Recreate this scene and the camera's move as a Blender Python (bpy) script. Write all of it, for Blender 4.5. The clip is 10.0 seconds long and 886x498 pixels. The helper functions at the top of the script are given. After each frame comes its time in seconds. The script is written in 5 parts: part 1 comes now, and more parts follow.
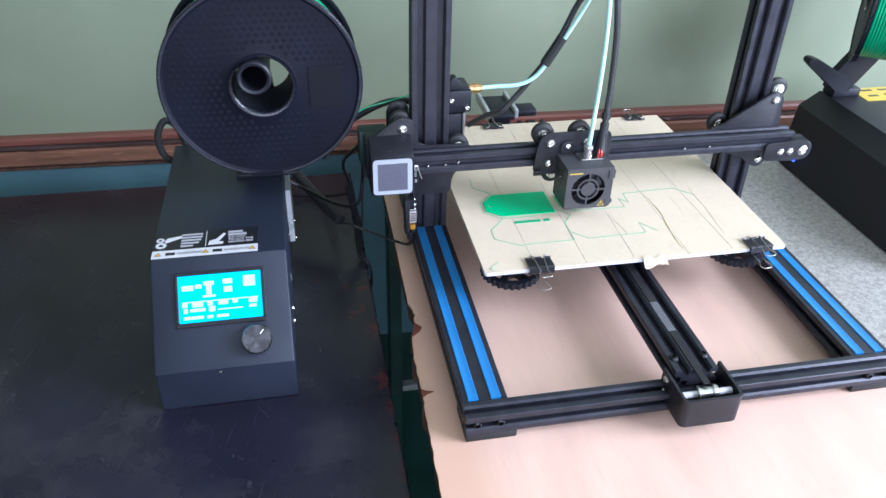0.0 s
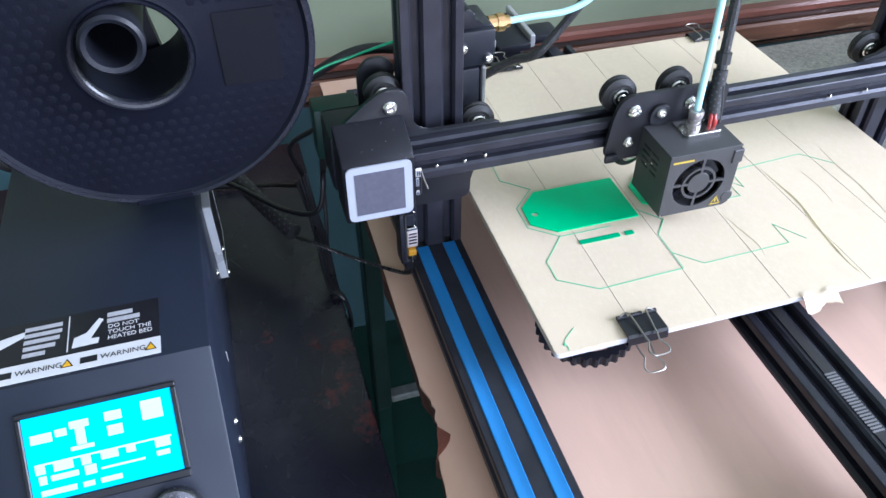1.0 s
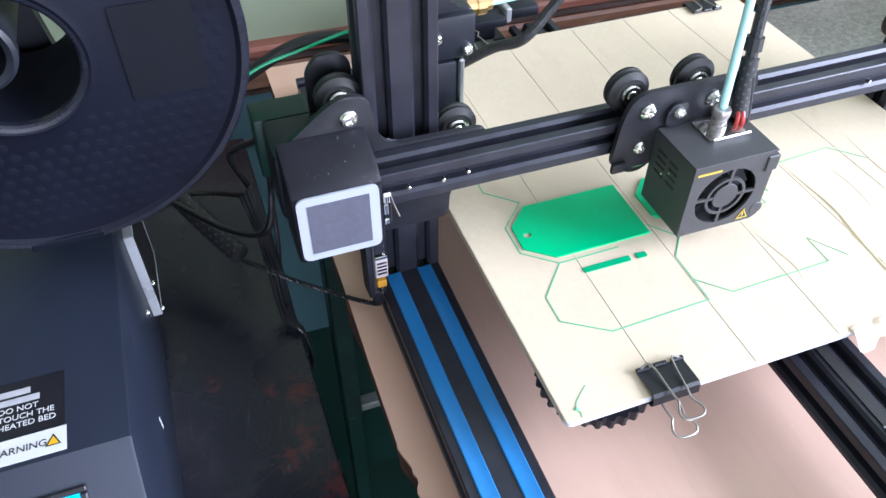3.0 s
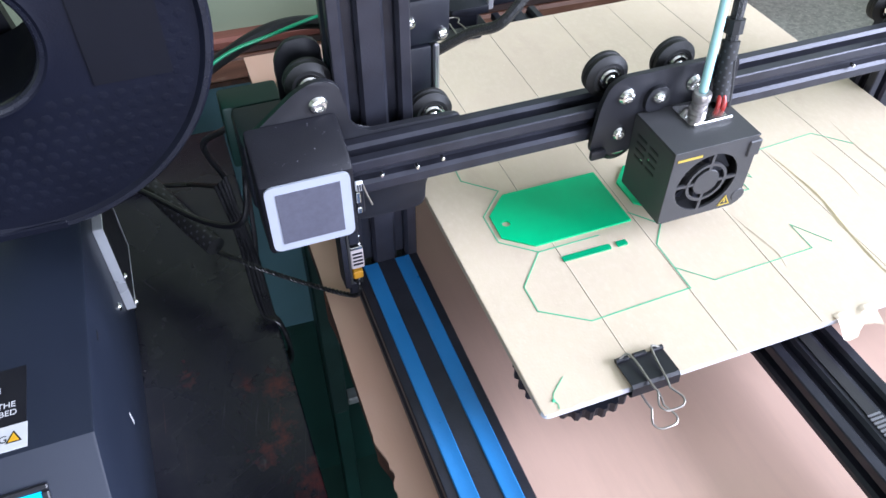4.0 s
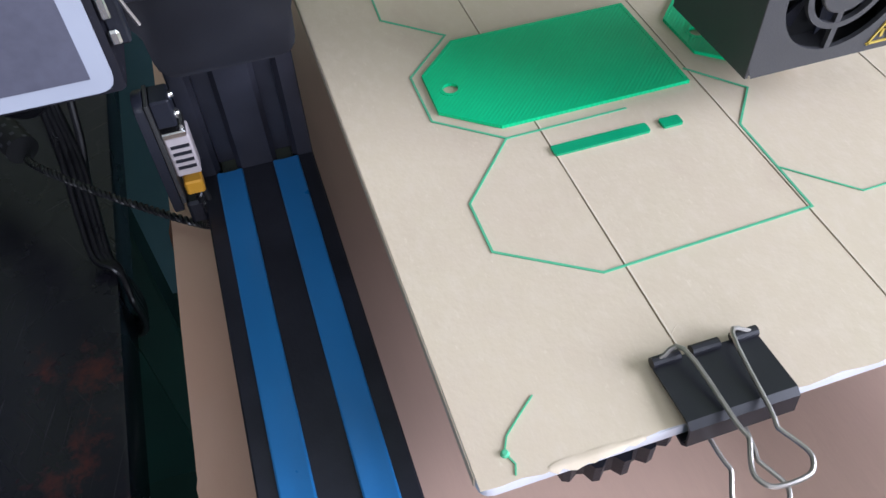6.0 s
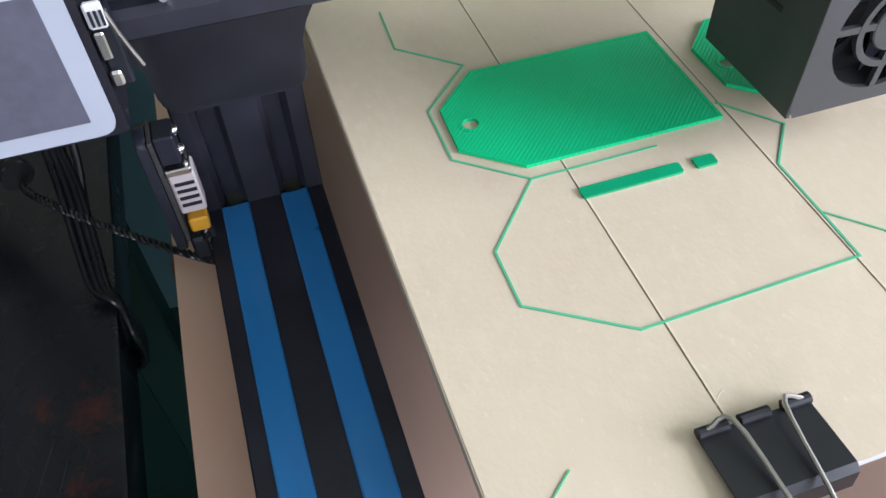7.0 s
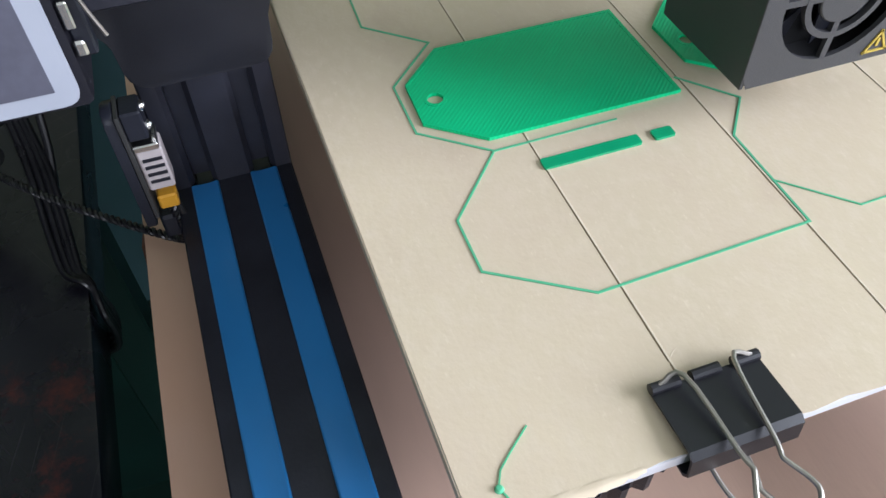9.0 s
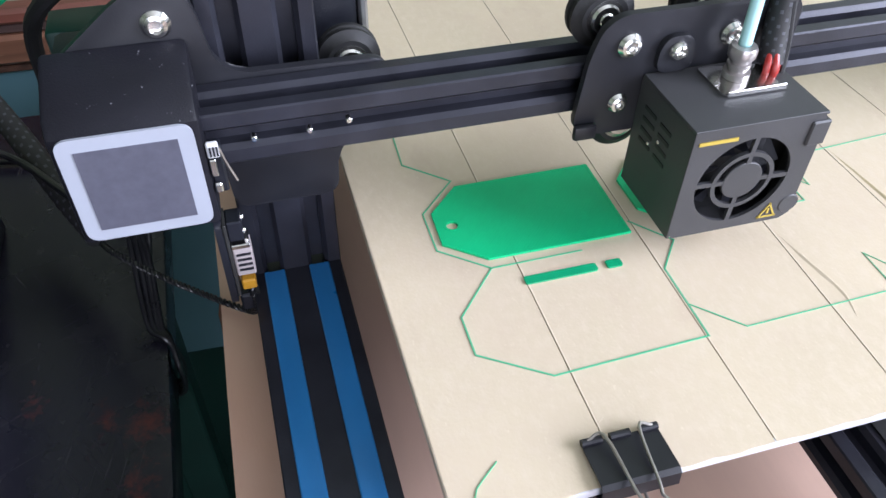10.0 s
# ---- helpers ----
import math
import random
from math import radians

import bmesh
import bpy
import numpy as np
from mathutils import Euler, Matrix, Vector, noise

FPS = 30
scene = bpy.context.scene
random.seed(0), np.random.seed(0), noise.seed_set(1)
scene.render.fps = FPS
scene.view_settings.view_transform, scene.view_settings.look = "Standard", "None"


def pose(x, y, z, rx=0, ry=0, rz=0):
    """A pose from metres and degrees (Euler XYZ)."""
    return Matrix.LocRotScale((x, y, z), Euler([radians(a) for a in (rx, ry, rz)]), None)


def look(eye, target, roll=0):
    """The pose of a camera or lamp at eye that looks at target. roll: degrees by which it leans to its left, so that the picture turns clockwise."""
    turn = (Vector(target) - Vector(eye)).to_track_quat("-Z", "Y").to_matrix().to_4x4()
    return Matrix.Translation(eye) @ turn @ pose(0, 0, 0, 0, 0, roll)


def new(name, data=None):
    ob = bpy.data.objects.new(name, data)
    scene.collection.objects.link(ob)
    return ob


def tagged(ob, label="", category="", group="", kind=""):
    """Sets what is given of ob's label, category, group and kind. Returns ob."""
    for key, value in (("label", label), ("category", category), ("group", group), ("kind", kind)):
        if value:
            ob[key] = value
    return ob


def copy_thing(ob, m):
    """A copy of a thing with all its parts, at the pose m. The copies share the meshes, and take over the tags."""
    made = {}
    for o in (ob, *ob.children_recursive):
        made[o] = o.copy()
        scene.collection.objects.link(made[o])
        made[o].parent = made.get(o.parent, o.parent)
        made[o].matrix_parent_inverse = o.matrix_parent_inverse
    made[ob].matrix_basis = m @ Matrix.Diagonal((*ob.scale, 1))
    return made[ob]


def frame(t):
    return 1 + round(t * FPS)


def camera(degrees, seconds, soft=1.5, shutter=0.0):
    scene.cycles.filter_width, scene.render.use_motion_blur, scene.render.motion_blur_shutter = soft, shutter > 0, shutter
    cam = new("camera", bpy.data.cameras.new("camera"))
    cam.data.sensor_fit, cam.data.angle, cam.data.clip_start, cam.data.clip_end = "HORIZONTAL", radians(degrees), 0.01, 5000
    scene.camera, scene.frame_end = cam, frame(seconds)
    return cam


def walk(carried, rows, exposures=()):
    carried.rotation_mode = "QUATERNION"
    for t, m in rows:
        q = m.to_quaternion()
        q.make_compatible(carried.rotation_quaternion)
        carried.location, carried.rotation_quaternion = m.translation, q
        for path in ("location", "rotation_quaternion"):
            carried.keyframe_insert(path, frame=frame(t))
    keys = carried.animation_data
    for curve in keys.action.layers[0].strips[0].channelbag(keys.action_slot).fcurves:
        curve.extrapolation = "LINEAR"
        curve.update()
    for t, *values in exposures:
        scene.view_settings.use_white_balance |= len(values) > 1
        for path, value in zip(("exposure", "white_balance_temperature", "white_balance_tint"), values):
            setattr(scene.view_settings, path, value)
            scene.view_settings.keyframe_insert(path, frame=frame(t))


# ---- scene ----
# ---- camera ----
cam = camera(59.62, 10.0, soft=1.5)
PATH = [
    (0.0, (-0.1140, -0.4603, 0.5037), (0.0518, 0.3528, -0.0544), 1.49),
    (0.5, (-0.1209, -0.2703, 0.4455), (0.0722, 0.4903, -0.1744), 1.04),
    (1.0, (-0.0952, -0.1322, 0.4084), (0.1141, 0.5821, -0.2595), -0.30),
    (1.5, (-0.0852, -0.0753, 0.3926), (0.1606, 0.6163, -0.2865), 1.55),
    (2.0, (-0.0852, -0.0557, 0.3880), (0.1597, 0.6253, -0.3021), 1.35),
    (3.5, (-0.0675, -0.0374, 0.3744), (0.1775, 0.6257, -0.3328), -0.07),
    (4.0, (-0.0634, -0.0379, 0.3694), (0.1853, 0.6203, -0.3412), 0.28),
    (4.5, (-0.0493, -0.0118, 0.3237), (0.1631, 0.6227, -0.4194), -1.31),
    (5.0, (-0.0033, 0.0283, 0.2538), (0.1970, 0.6518, -0.5019), -2.08),
    (5.5, (0.0214, 0.0541, 0.2192), (0.2068, 0.6447, -0.5662), -2.28),
    (6.0, (0.0261, 0.0664, 0.2138), (0.2034, 0.6966, -0.5421), -3.14),
    (7.5, (0.0246, 0.0913, 0.2098), (0.2107, 0.7214, -0.5441), -2.64),
    (8.0, (0.0247, 0.0945, 0.2058), (0.2163, 0.7210, -0.5497), -2.43),
    (8.5, (0.0230, 0.0930, 0.2081), (0.2247, 0.7110, -0.5519), -1.57),
    (9.0, (0.0269, 0.0758, 0.2109), (0.2302, 0.6959, -0.5468), -1.72),
    (9.5, (0.0221, 0.0564, 0.2383), (0.2265, 0.7082, -0.4919), -0.86),
    (10.0, (0.0125, 0.0282, 0.2774), (0.2198, 0.7171, -0.4171), 1.26),
]
EXPOSURES = [(0.0, 0.0, 5850, 12), (1.0, 0.05, 5850, 12), (2.0, 0.43, 6000, 12), (3.5, 0.22, 6080, 14), (4.5, 0.12, 6030, 15), (5.0, -0.05, 6080, 15), (5.5, -0.36, 6200, 15), (6.0, -0.42, 6200, 15), (7.5, -0.28, 6550, 10), (8.5, -0.52, 6500, 10), (9.0, -0.42, 6500, 10), (9.5, -0.36, 6400, 10), (10.0, -0.13, 6350, 15)]
walk(cam, [(t, look(e, g, r)) for t, e, g, r in PATH], EXPOSURES)

# ---- world and lights ----
world = bpy.data.worlds.new("sky")
scene.world = world
world.use_nodes = True
wn = world.node_tree
sky = wn.nodes.new("ShaderNodeTexSky")
sky.sky_type, sky.sun_disc = "NISHITA", False
sky.sun_elevation, sky.sun_rotation = radians(40), radians(120)
wn.links.new(sky.outputs[0], wn.nodes["Background"].inputs[0])
wn.nodes["Background"].inputs[1].default_value = 0.1


def window_light(name, m, sx, sy, watts, col):
    lamp = bpy.data.lights.new(name, "AREA")
    lamp.shape, lamp.size, lamp.size_y, lamp.energy, lamp.color = "RECTANGLE", sx, sy, watts, col
    ob = new(name, lamp)
    ob.matrix_world = m
    return ob


window_light("window_light", look((2.05, -0.90, 1.00), (0.2, 0.1, 0.1)), 1.5, 1.4, 172, (0.80, 0.86, 1.0))
window_light("window_light", look((-0.05, -2.35, 0.65), (0.05, 0.3, 0.1)), 1.8, 1.5, 60, (0.84, 0.88, 1.0))


# ---- materials ----
def mat(name, col, rough=0.5, metal=0.0, var=0.12, scale=30.0, bump=0.0, bscale=600.0, coat=0.0, stretch=(1, 1, 1), col2=None):
    m = bpy.data.materials.new(name)
    m.use_nodes = True
    nt = m.node_tree
    b = nt.nodes["Principled BSDF"]
    co = nt.nodes.new("ShaderNodeTexCoord")
    mp = nt.nodes.new("ShaderNodeMapping")
    mp.inputs["Scale"].default_value = stretch
    nt.links.new(co.outputs["Object"], mp.inputs[0])
    n = nt.nodes.new("ShaderNodeTexNoise")
    n.inputs["Scale"].default_value, n.inputs["Detail"].default_value = scale, 6
    nt.links.new(mp.outputs[0], n.inputs["Vector"])
    r = nt.nodes.new("ShaderNodeValToRGB")
    r.color_ramp.elements[0].position, r.color_ramp.elements[1].position = 0.3, 0.7
    a = [max(0, c * (1 - var)) for c in col]
    z = [min(1, c * (1 + var)) for c in (col2 or col)]
    r.color_ramp.elements[0].color, r.color_ramp.elements[1].color = (*a, 1), (*z, 1)
    nt.links.new(n.outputs["Fac"], r.inputs[0])
    nt.links.new(r.outputs[0], b.inputs["Base Color"])
    rr = nt.nodes.new("ShaderNodeMapRange")
    rr.inputs["To Min"].default_value, rr.inputs["To Max"].default_value = max(0.03, rough - 0.08), min(1, rough + 0.08)
    nt.links.new(n.outputs["Fac"], rr.inputs["Value"])
    nt.links.new(rr.outputs[0], b.inputs["Roughness"])
    b.inputs["Metallic"].default_value = metal
    b.inputs["Coat Weight"].default_value = coat
    if bump:
        n2 = nt.nodes.new("ShaderNodeTexNoise")
        n2.inputs["Scale"].default_value, n2.inputs["Detail"].default_value = bscale, 4
        nt.links.new(mp.outputs[0], n2.inputs["Vector"])
        bu = nt.nodes.new("ShaderNodeBump")
        bu.inputs["Strength"].default_value, bu.inputs["Distance"].default_value = bump, 0.001
        nt.links.new(n2.outputs["Fac"], bu.inputs["Height"])
        nt.links.new(bu.outputs[0], b.inputs["Normal"])
    return m


def glow(name, col, strength):
    m = mat(name, col, 0.3, var=0.03)
    b = m.node_tree.nodes["Principled BSDF"]
    b.inputs["Emission Color"].default_value, b.inputs["Emission Strength"].default_value = (*col, 1), strength
    return m


def layer(m, col, lo, hi, scale, stretch=(1, 1, 1), detail=8, box=None):
    """Lays a second colour over a material where a noise is high; box = (axis, from, to) keeps it to one side."""
    nt = m.node_tree
    b = nt.nodes["Principled BSDF"]
    was = b.inputs["Base Color"].links[0].from_socket
    co = nt.nodes.new("ShaderNodeTexCoord")
    mp = nt.nodes.new("ShaderNodeMapping")
    mp.inputs["Scale"].default_value = stretch
    nt.links.new(co.outputs["Object"], mp.inputs[0])
    n = nt.nodes.new("ShaderNodeTexNoise")
    n.inputs["Scale"].default_value, n.inputs["Detail"].default_value, n.inputs["Roughness"].default_value = scale, detail, 0.65
    nt.links.new(mp.outputs[0], n.inputs["Vector"])
    mr = nt.nodes.new("ShaderNodeMapRange")
    mr.inputs["From Min"].default_value, mr.inputs["From Max"].default_value = lo, hi
    nt.links.new(n.outputs["Fac"], mr.inputs["Value"])
    fac = mr.outputs[0]
    if box:
        se = nt.nodes.new("ShaderNodeSeparateXYZ")
        nt.links.new(co.outputs["Object"], se.inputs[0])
        m2 = nt.nodes.new("ShaderNodeMapRange")
        m2.inputs["From Min"].default_value, m2.inputs["From Max"].default_value = box[1], box[2]
        nt.links.new(se.outputs["XYZ".index(box[0])], m2.inputs["Value"])
        mu = nt.nodes.new("ShaderNodeMath")
        mu.operation = "MULTIPLY"
        nt.links.new(fac, mu.inputs[0])
        nt.links.new(m2.outputs[0], mu.inputs[1])
        fac = mu.outputs[0]
    mx = nt.nodes.new("ShaderNodeMix")
    mx.data_type = "RGBA"
    nt.links.new(fac, mx.inputs[0])
    nt.links.new(was, mx.inputs[6])
    mx.inputs[7].default_value = (*col, 1)
    nt.links.new(mx.outputs[2], b.inputs["Base Color"])
    return m


ALU = mat("black_anodised_aluminium", (0.028, 0.029, 0.040), 0.38, 0.35, 0.25, 60, 0.08, 900, stretch=(1, 1, 1))
BLACK = mat("black_plastic", (0.010, 0.0112, 0.0175), 0.45, 0, 0.2, 40, 0.15, 1500)
PLATE = mat("black_powder_coated_steel", (0.017, 0.0175, 0.022), 0.42, 0.0, 0.2, 50, 0.05, 1800)
PLATE.node_tree.nodes["Principled BSDF"].inputs["Specular IOR Level"].default_value = 0.35
layer(PLATE, (0.2, 0.2, 0.22), 0.72, 0.78, 260)
BLACK.node_tree.nodes["Principled BSDF"].inputs["Specular IOR Level"].default_value = 0.35
HOUSE = mat("dusty_black_plastic", (0.008, 0.008, 0.012), 0.5, 0, 0.2, 40, 0.15, 1500)
HOUSE.node_tree.nodes["Principled BSDF"].inputs["Specular IOR Level"].default_value = 0.25
layer(HOUSE, (0.22, 0.22, 0.25), 0.655, 0.72, 420)
CASE2 = mat("matt_black_steel", (0.009, 0.009, 0.013), 0.5, 0, 0.2, 20, 0.2, 1500)
SPOOLM = mat("navy_black_spool_plastic", (0.0042, 0.0052, 0.0115), 0.52, 0, 0.2, 30, 0.12, 900)
SPOOLM.node_tree.nodes["Principled BSDF"].inputs["Specular IOR Level"].default_value = 0.15
DULL = mat("dull_black_sticker", (0.0035, 0.004, 0.008), 0.55, 0, 0.1, 40)
DULL.node_tree.nodes["Principled BSDF"].inputs["Specular IOR Level"].default_value = 0.2
RIM = mat("highlight_rim_plastic", (0.011, 0.012, 0.020), 0.26, 0, 0.2, 60)
SHROUD = mat("grey_black_shroud_steel", (0.046, 0.046, 0.050), 0.5, 0.0, 0.12, 40, 0.1, 2200)
GLOSSY = mat("glossy_black_wire", (0.007, 0.007, 0.009), 0.3, 0, 0.1, 60)
RUBBER = mat("black_rubber", (0.012, 0.012, 0.013), 0.6, 0, 0.2, 60, 0.1, 900)
BLUE = mat("blue_plastic_cover", (0.022, 0.185, 0.47), 0.30, 0, 0.08, 25, 0.05, 800)
STEEL = mat("bright_steel", (0.75, 0.74, 0.72), 0.22, 1.0, 0.08, 80)
WIRE = mat("nickel_wire", (0.42, 0.39, 0.36), 0.38, 1.0, 0.1, 120)
BRASS = mat("brass", (0.58, 0.37, 0.18), 0.38, 1.0, 0.1, 120)
GREYP = mat("pale_grey_print", (0.42, 0.42, 0.45), 0.45, 0, 0.1, 300)
WHITE = mat("white_plastic", (0.62, 0.62, 0.64), 0.42, 0, 0.04, 60)
STICK = mat("white_sticker", (0.35, 0.37, 0.43), 0.45, 0, 0.03, 60)
PRINT = mat("grey_printed_square", (0.085, 0.085, 0.115), 0.5, 0, 0.1, 300)
BEAD = mat("thin_green_bead", (0.09, 0.47, 0.26), 0.35, 0, 0.1, 60)
YELLOW = mat("yellow_plastic", (0.75, 0.4, 0.02), 0.4, 0, 0.08, 60)
GOLD = mat("gold_print", (0.5, 0.36, 0.06), 0.45, 0, 0.1, 60)
BOXM = mat("dark_blue_grey_painted_steel", (0.013, 0.0175, 0.031), 0.42, 0.0, 0.12, 18, 0.07, 1600)
INK = mat("label_black", (0.012, 0.012, 0.016), 0.35, 0, 0.1, 60)
GREEN = mat("green_filament_print", (0.0, 0.53, 0.215), 0.40, 0, 0.1, 25, 0.0)
GREEN.node_tree.nodes["Principled BSDF"].inputs["Specular IOR Level"].default_value = 0.22
FIL = mat("green_filament", (0.0, 0.34, 0.15), 0.35, 0, 0.1, 60)
TEFLON = mat("pale_cyan_tube", (0.45, 0.78, 0.78), 0.35, 0, 0.05, 40)
TAPE = mat("cream_masking_tape", (0.66, 0.55, 0.40), 0.58, 0, 0.05, 14, 0.08, 750, stretch=(1, 0.8, 1))
layer(TAPE, (0.70, 0.59, 0.455), 0.45, 0.8, 300, (1, 0.6, 1), 5)
layer(TAPE, (0.64, 0.515, 0.39), 0.5, 0.75, 9, (1, 1, 1), 4)
layer(TAPE, (0.60, 0.475, 0.355), 0.56, 0.82, 42, (1, 0.55, 1), 9)
layer(TAPE, (0.71, 0.60, 0.46), 0.62, 0.74, 900, (1, 0.35, 1), 3)
LIP = mat("raised_tape_edge", (0.74, 0.64, 0.50), 0.55, 0, 0.06, 200)
UNDER = mat("dull_brown_glass", (0.28, 0.20, 0.13), 0.4, 0, 0.1, 30)
GLASSE = mat("white_glass_edge", (0.68, 0.69, 0.74), 0.3, 0, 0.06, 60)
BOARD = mat("peach_wood_laminate", (0.70, 0.472, 0.37), 0.36, 0, 0.07, 9, 0.06, 300, stretch=(3, 0.8, 1))
layer(BOARD, (0.63, 0.425, 0.335), 0.5, 0.9, 26, (4, 0.5, 1), 6)
layer(BOARD, (0.64, 0.40, 0.29), 0.2, 0.5, 14, (1, 0.4, 1), 4, ("X", 0.03, -0.004))
CHIP = mat("broken_chipboard_edge", (0.085, 0.036, 0.022), 0.8, 0, 0.5, 90, 0.6, 500)
TABLE = mat("black_varnished_table", (0.0115, 0.0108, 0.0215), 0.27, 0, 0.3, 9, 0.05, 160)
TABLE.node_tree.nodes["Principled BSDF"].inputs["Specular IOR Level"].default_value = 0.42
# Blotchy wear, thickened so its grey also paints the window's reflected haze
layer(TABLE, (0.042, 0.04, 0.047), 0.50, 0.85, 11, (1, 1, 1), 10)
layer(TABLE, (0.09, 0.085, 0.09), 0.64, 0.86, 70, (1.6, 0.7, 1), 8)
layer(TABLE, (0.10, 0.020, 0.017), 0.66, 0.84, 34, (1.2, 0.7, 1), 12, ("X", -0.115, -0.05))


def patch(m, col, x, y, radius, ragged=0.016):
    """A worn spot with a ragged edge round one place of a flat top."""
    nt = m.node_tree
    b = nt.nodes["Principled BSDF"]
    was = b.inputs["Base Color"].links[0].from_socket
    co = nt.nodes.new("ShaderNodeTexCoord")
    mp = nt.nodes.new("ShaderNodeMapping")
    mp.inputs["Location"].default_value = (-x, -y, 0)
    mp.inputs["Scale"].default_value = (1, 0.7, 0)
    nt.links.new(co.outputs["Object"], mp.inputs[0])
    ln = nt.nodes.new("ShaderNodeVectorMath")
    ln.operation = "LENGTH"
    nt.links.new(mp.outputs[0], ln.inputs[0])
    n = nt.nodes.new("ShaderNodeTexNoise")
    n.inputs["Scale"].default_value, n.inputs["Detail"].default_value, n.inputs["Roughness"].default_value = 130, 9, 0.75
    nt.links.new(co.outputs["Object"], n.inputs["Vector"])
    ma = nt.nodes.new("ShaderNodeMath")
    ma.operation = "MULTIPLY_ADD"
    ma.inputs[1].default_value = ragged * 4
    nt.links.new(n.outputs["Fac"], ma.inputs[0])
    nt.links.new(ln.outputs["Value"], ma.inputs[2])
    mr = nt.nodes.new("ShaderNodeMapRange")
    mr.inputs["From Min"].default_value, mr.inputs["From Max"].default_value = radius + ragged * 2, radius + ragged
    nt.links.new(ma.outputs[0], mr.inputs["Value"])
    out = nt.nodes.new("ShaderNodeMix")
    out.data_type = "RGBA"
    nt.links.new(mr.outputs[0], out.inputs[0])
    nt.links.new(was, out.inputs[6])
    out.inputs[7].default_value = (*col, 1)
    nt.links.new(out.outputs[2], b.inputs["Base Color"])


def scratches(m, col, fine, turn, lo, hi, patchy=0.5):
    """Fine straight hair-line scratches in one direction, gathered in patches."""
    nt = m.node_tree
    b = nt.nodes["Principled BSDF"]
    was = b.inputs["Base Color"].links[0].from_socket
    co = nt.nodes.new("ShaderNodeTexCoord")
    mp = nt.nodes.new("ShaderNodeMapping")
    mp.inputs["Rotation"].default_value = (0, 0, turn)
    nt.links.new(co.outputs["Object"], mp.inputs[0])
    m2 = nt.nodes.new("ShaderNodeMapping")
    m2.inputs["Scale"].default_value = (fine, fine * 0.022, 0)
    nt.links.new(mp.outputs[0], m2.inputs[0])
    n = nt.nodes.new("ShaderNodeTexNoise")
    n.inputs["Scale"].default_value, n.inputs["Detail"].default_value, n.inputs["Distortion"].default_value = 1, 2, 0.9
    nt.links.new(m2.outputs[0], n.inputs["Vector"])
    line = nt.nodes.new("ShaderNodeMapRange")
    line.inputs["From Min"].default_value, line.inputs["From Max"].default_value = lo, hi
    nt.links.new(n.outputs["Fac"], line.inputs["Value"])
    mk = nt.nodes.new("ShaderNodeTexNoise")
    mk.inputs["Scale"].default_value, mk.inputs["Detail"].default_value = 13, 4
    nt.links.new(mp.outputs[0], mk.inputs["Vector"])
    mr = nt.nodes.new("ShaderNodeMapRange")
    mr.inputs["From Min"].default_value, mr.inputs["From Max"].default_value = patchy, patchy + 0.16
    nt.links.new(mk.outputs["Fac"], mr.inputs["Value"])
    mu = nt.nodes.new("ShaderNodeMath")
    mu.operation = "MULTIPLY"
    nt.links.new(line.outputs[0], mu.inputs[0])
    nt.links.new(mr.outputs[0], mu.inputs[1])
    out = nt.nodes.new("ShaderNodeMix")
    out.data_type = "RGBA"
    nt.links.new(mu.outputs[0], out.inputs[0])
    nt.links.new(was, out.inputs[6])
    out.inputs[7].default_value = (*col, 1)
    nt.links.new(out.outputs[2], b.inputs["Base Color"])


scratches(TABLE, (0.065, 0.06, 0.07), 760, 0.25, 0.66, 0.77, 0.46)
scratches(TABLE, (0.055, 0.05, 0.06), 640, -0.55, 0.66, 0.77, 0.47)
scratches(TABLE, (0.055, 0.05, 0.06), 700, 1.1, 0.67, 0.78, 0.48)
scratches(TABLE, (0.10, 0.045, 0.05), 560, 0.05, 0.70, 0.80, 0.54)
for wx, wy, wr in ((-0.0545, 0.0760, 0.010), (-0.0555, 0.1330, 0.009), (-0.0520, 0.0480, 0.006), (-0.0515, 0.0200, 0.006), (-0.0515, -0.0050, 0.006), (-0.0520, -0.0300, 0.006), (-0.0605, 0.1830, 0.008), (-0.0650, 0.1600, 0.006), (-0.0760, 0.1530, 0.006), (-0.0780, 0.1900, 0.004), (-0.1140, 0.2030, 0.003)):
    patch(TABLE, (0.095, 0.019, 0.020), wx, wy, wr + 0.002)
SPECK = mat("grey_speckled_terrazzo", (0.42, 0.4, 0.37), 0.4, 0, 0.3, 160, 0.05, 300)
layer(SPECK, (0.62, 0.6, 0.55), 0.55, 0.62, 330)
layer(SPECK, (0.16, 0.15, 0.14), 0.62, 0.68, 420)
WALLM = mat("grey_green_wall_paint", (0.200, 0.234, 0.158), 0.42, 0, 0.08, 3, 0.1, 60)
layer(WALLM, (0.245, 0.278, 0.205), 0.55, 0.85, 9, (1, 1, 1), 9)
TEAL = mat("teal_wall_paint", (0.085, 0.172, 0.208), 0.45, 0, 0.12, 8, 0.1, 80)
LEGM = mat("worn_green_steel", (0.018, 0.042, 0.037), 0.4, 0.2, 0.5, 12, 0.1, 80)
DARKG = mat("dark_green_paint", (0.003, 0.030, 0.023), 0.5, 0, 0.3, 10, 0.1, 80)
TRIM1 = mat("red_brown_varnished_wood", (0.17, 0.06, 0.043), 0.32, 0, 0.3, 22, 0.15, 150, stretch=(0.3, 3, 4))
TRIM2 = mat("worn_brown_wood", (0.17, 0.075, 0.045), 0.4, 0, 0.35, 26, 0.2, 150, stretch=(0.25, 3, 5))
layer(TRIM2, (0.42, 0.27, 0.18), 0.58, 0.70, 40, (0.4, 2, 3), 8)
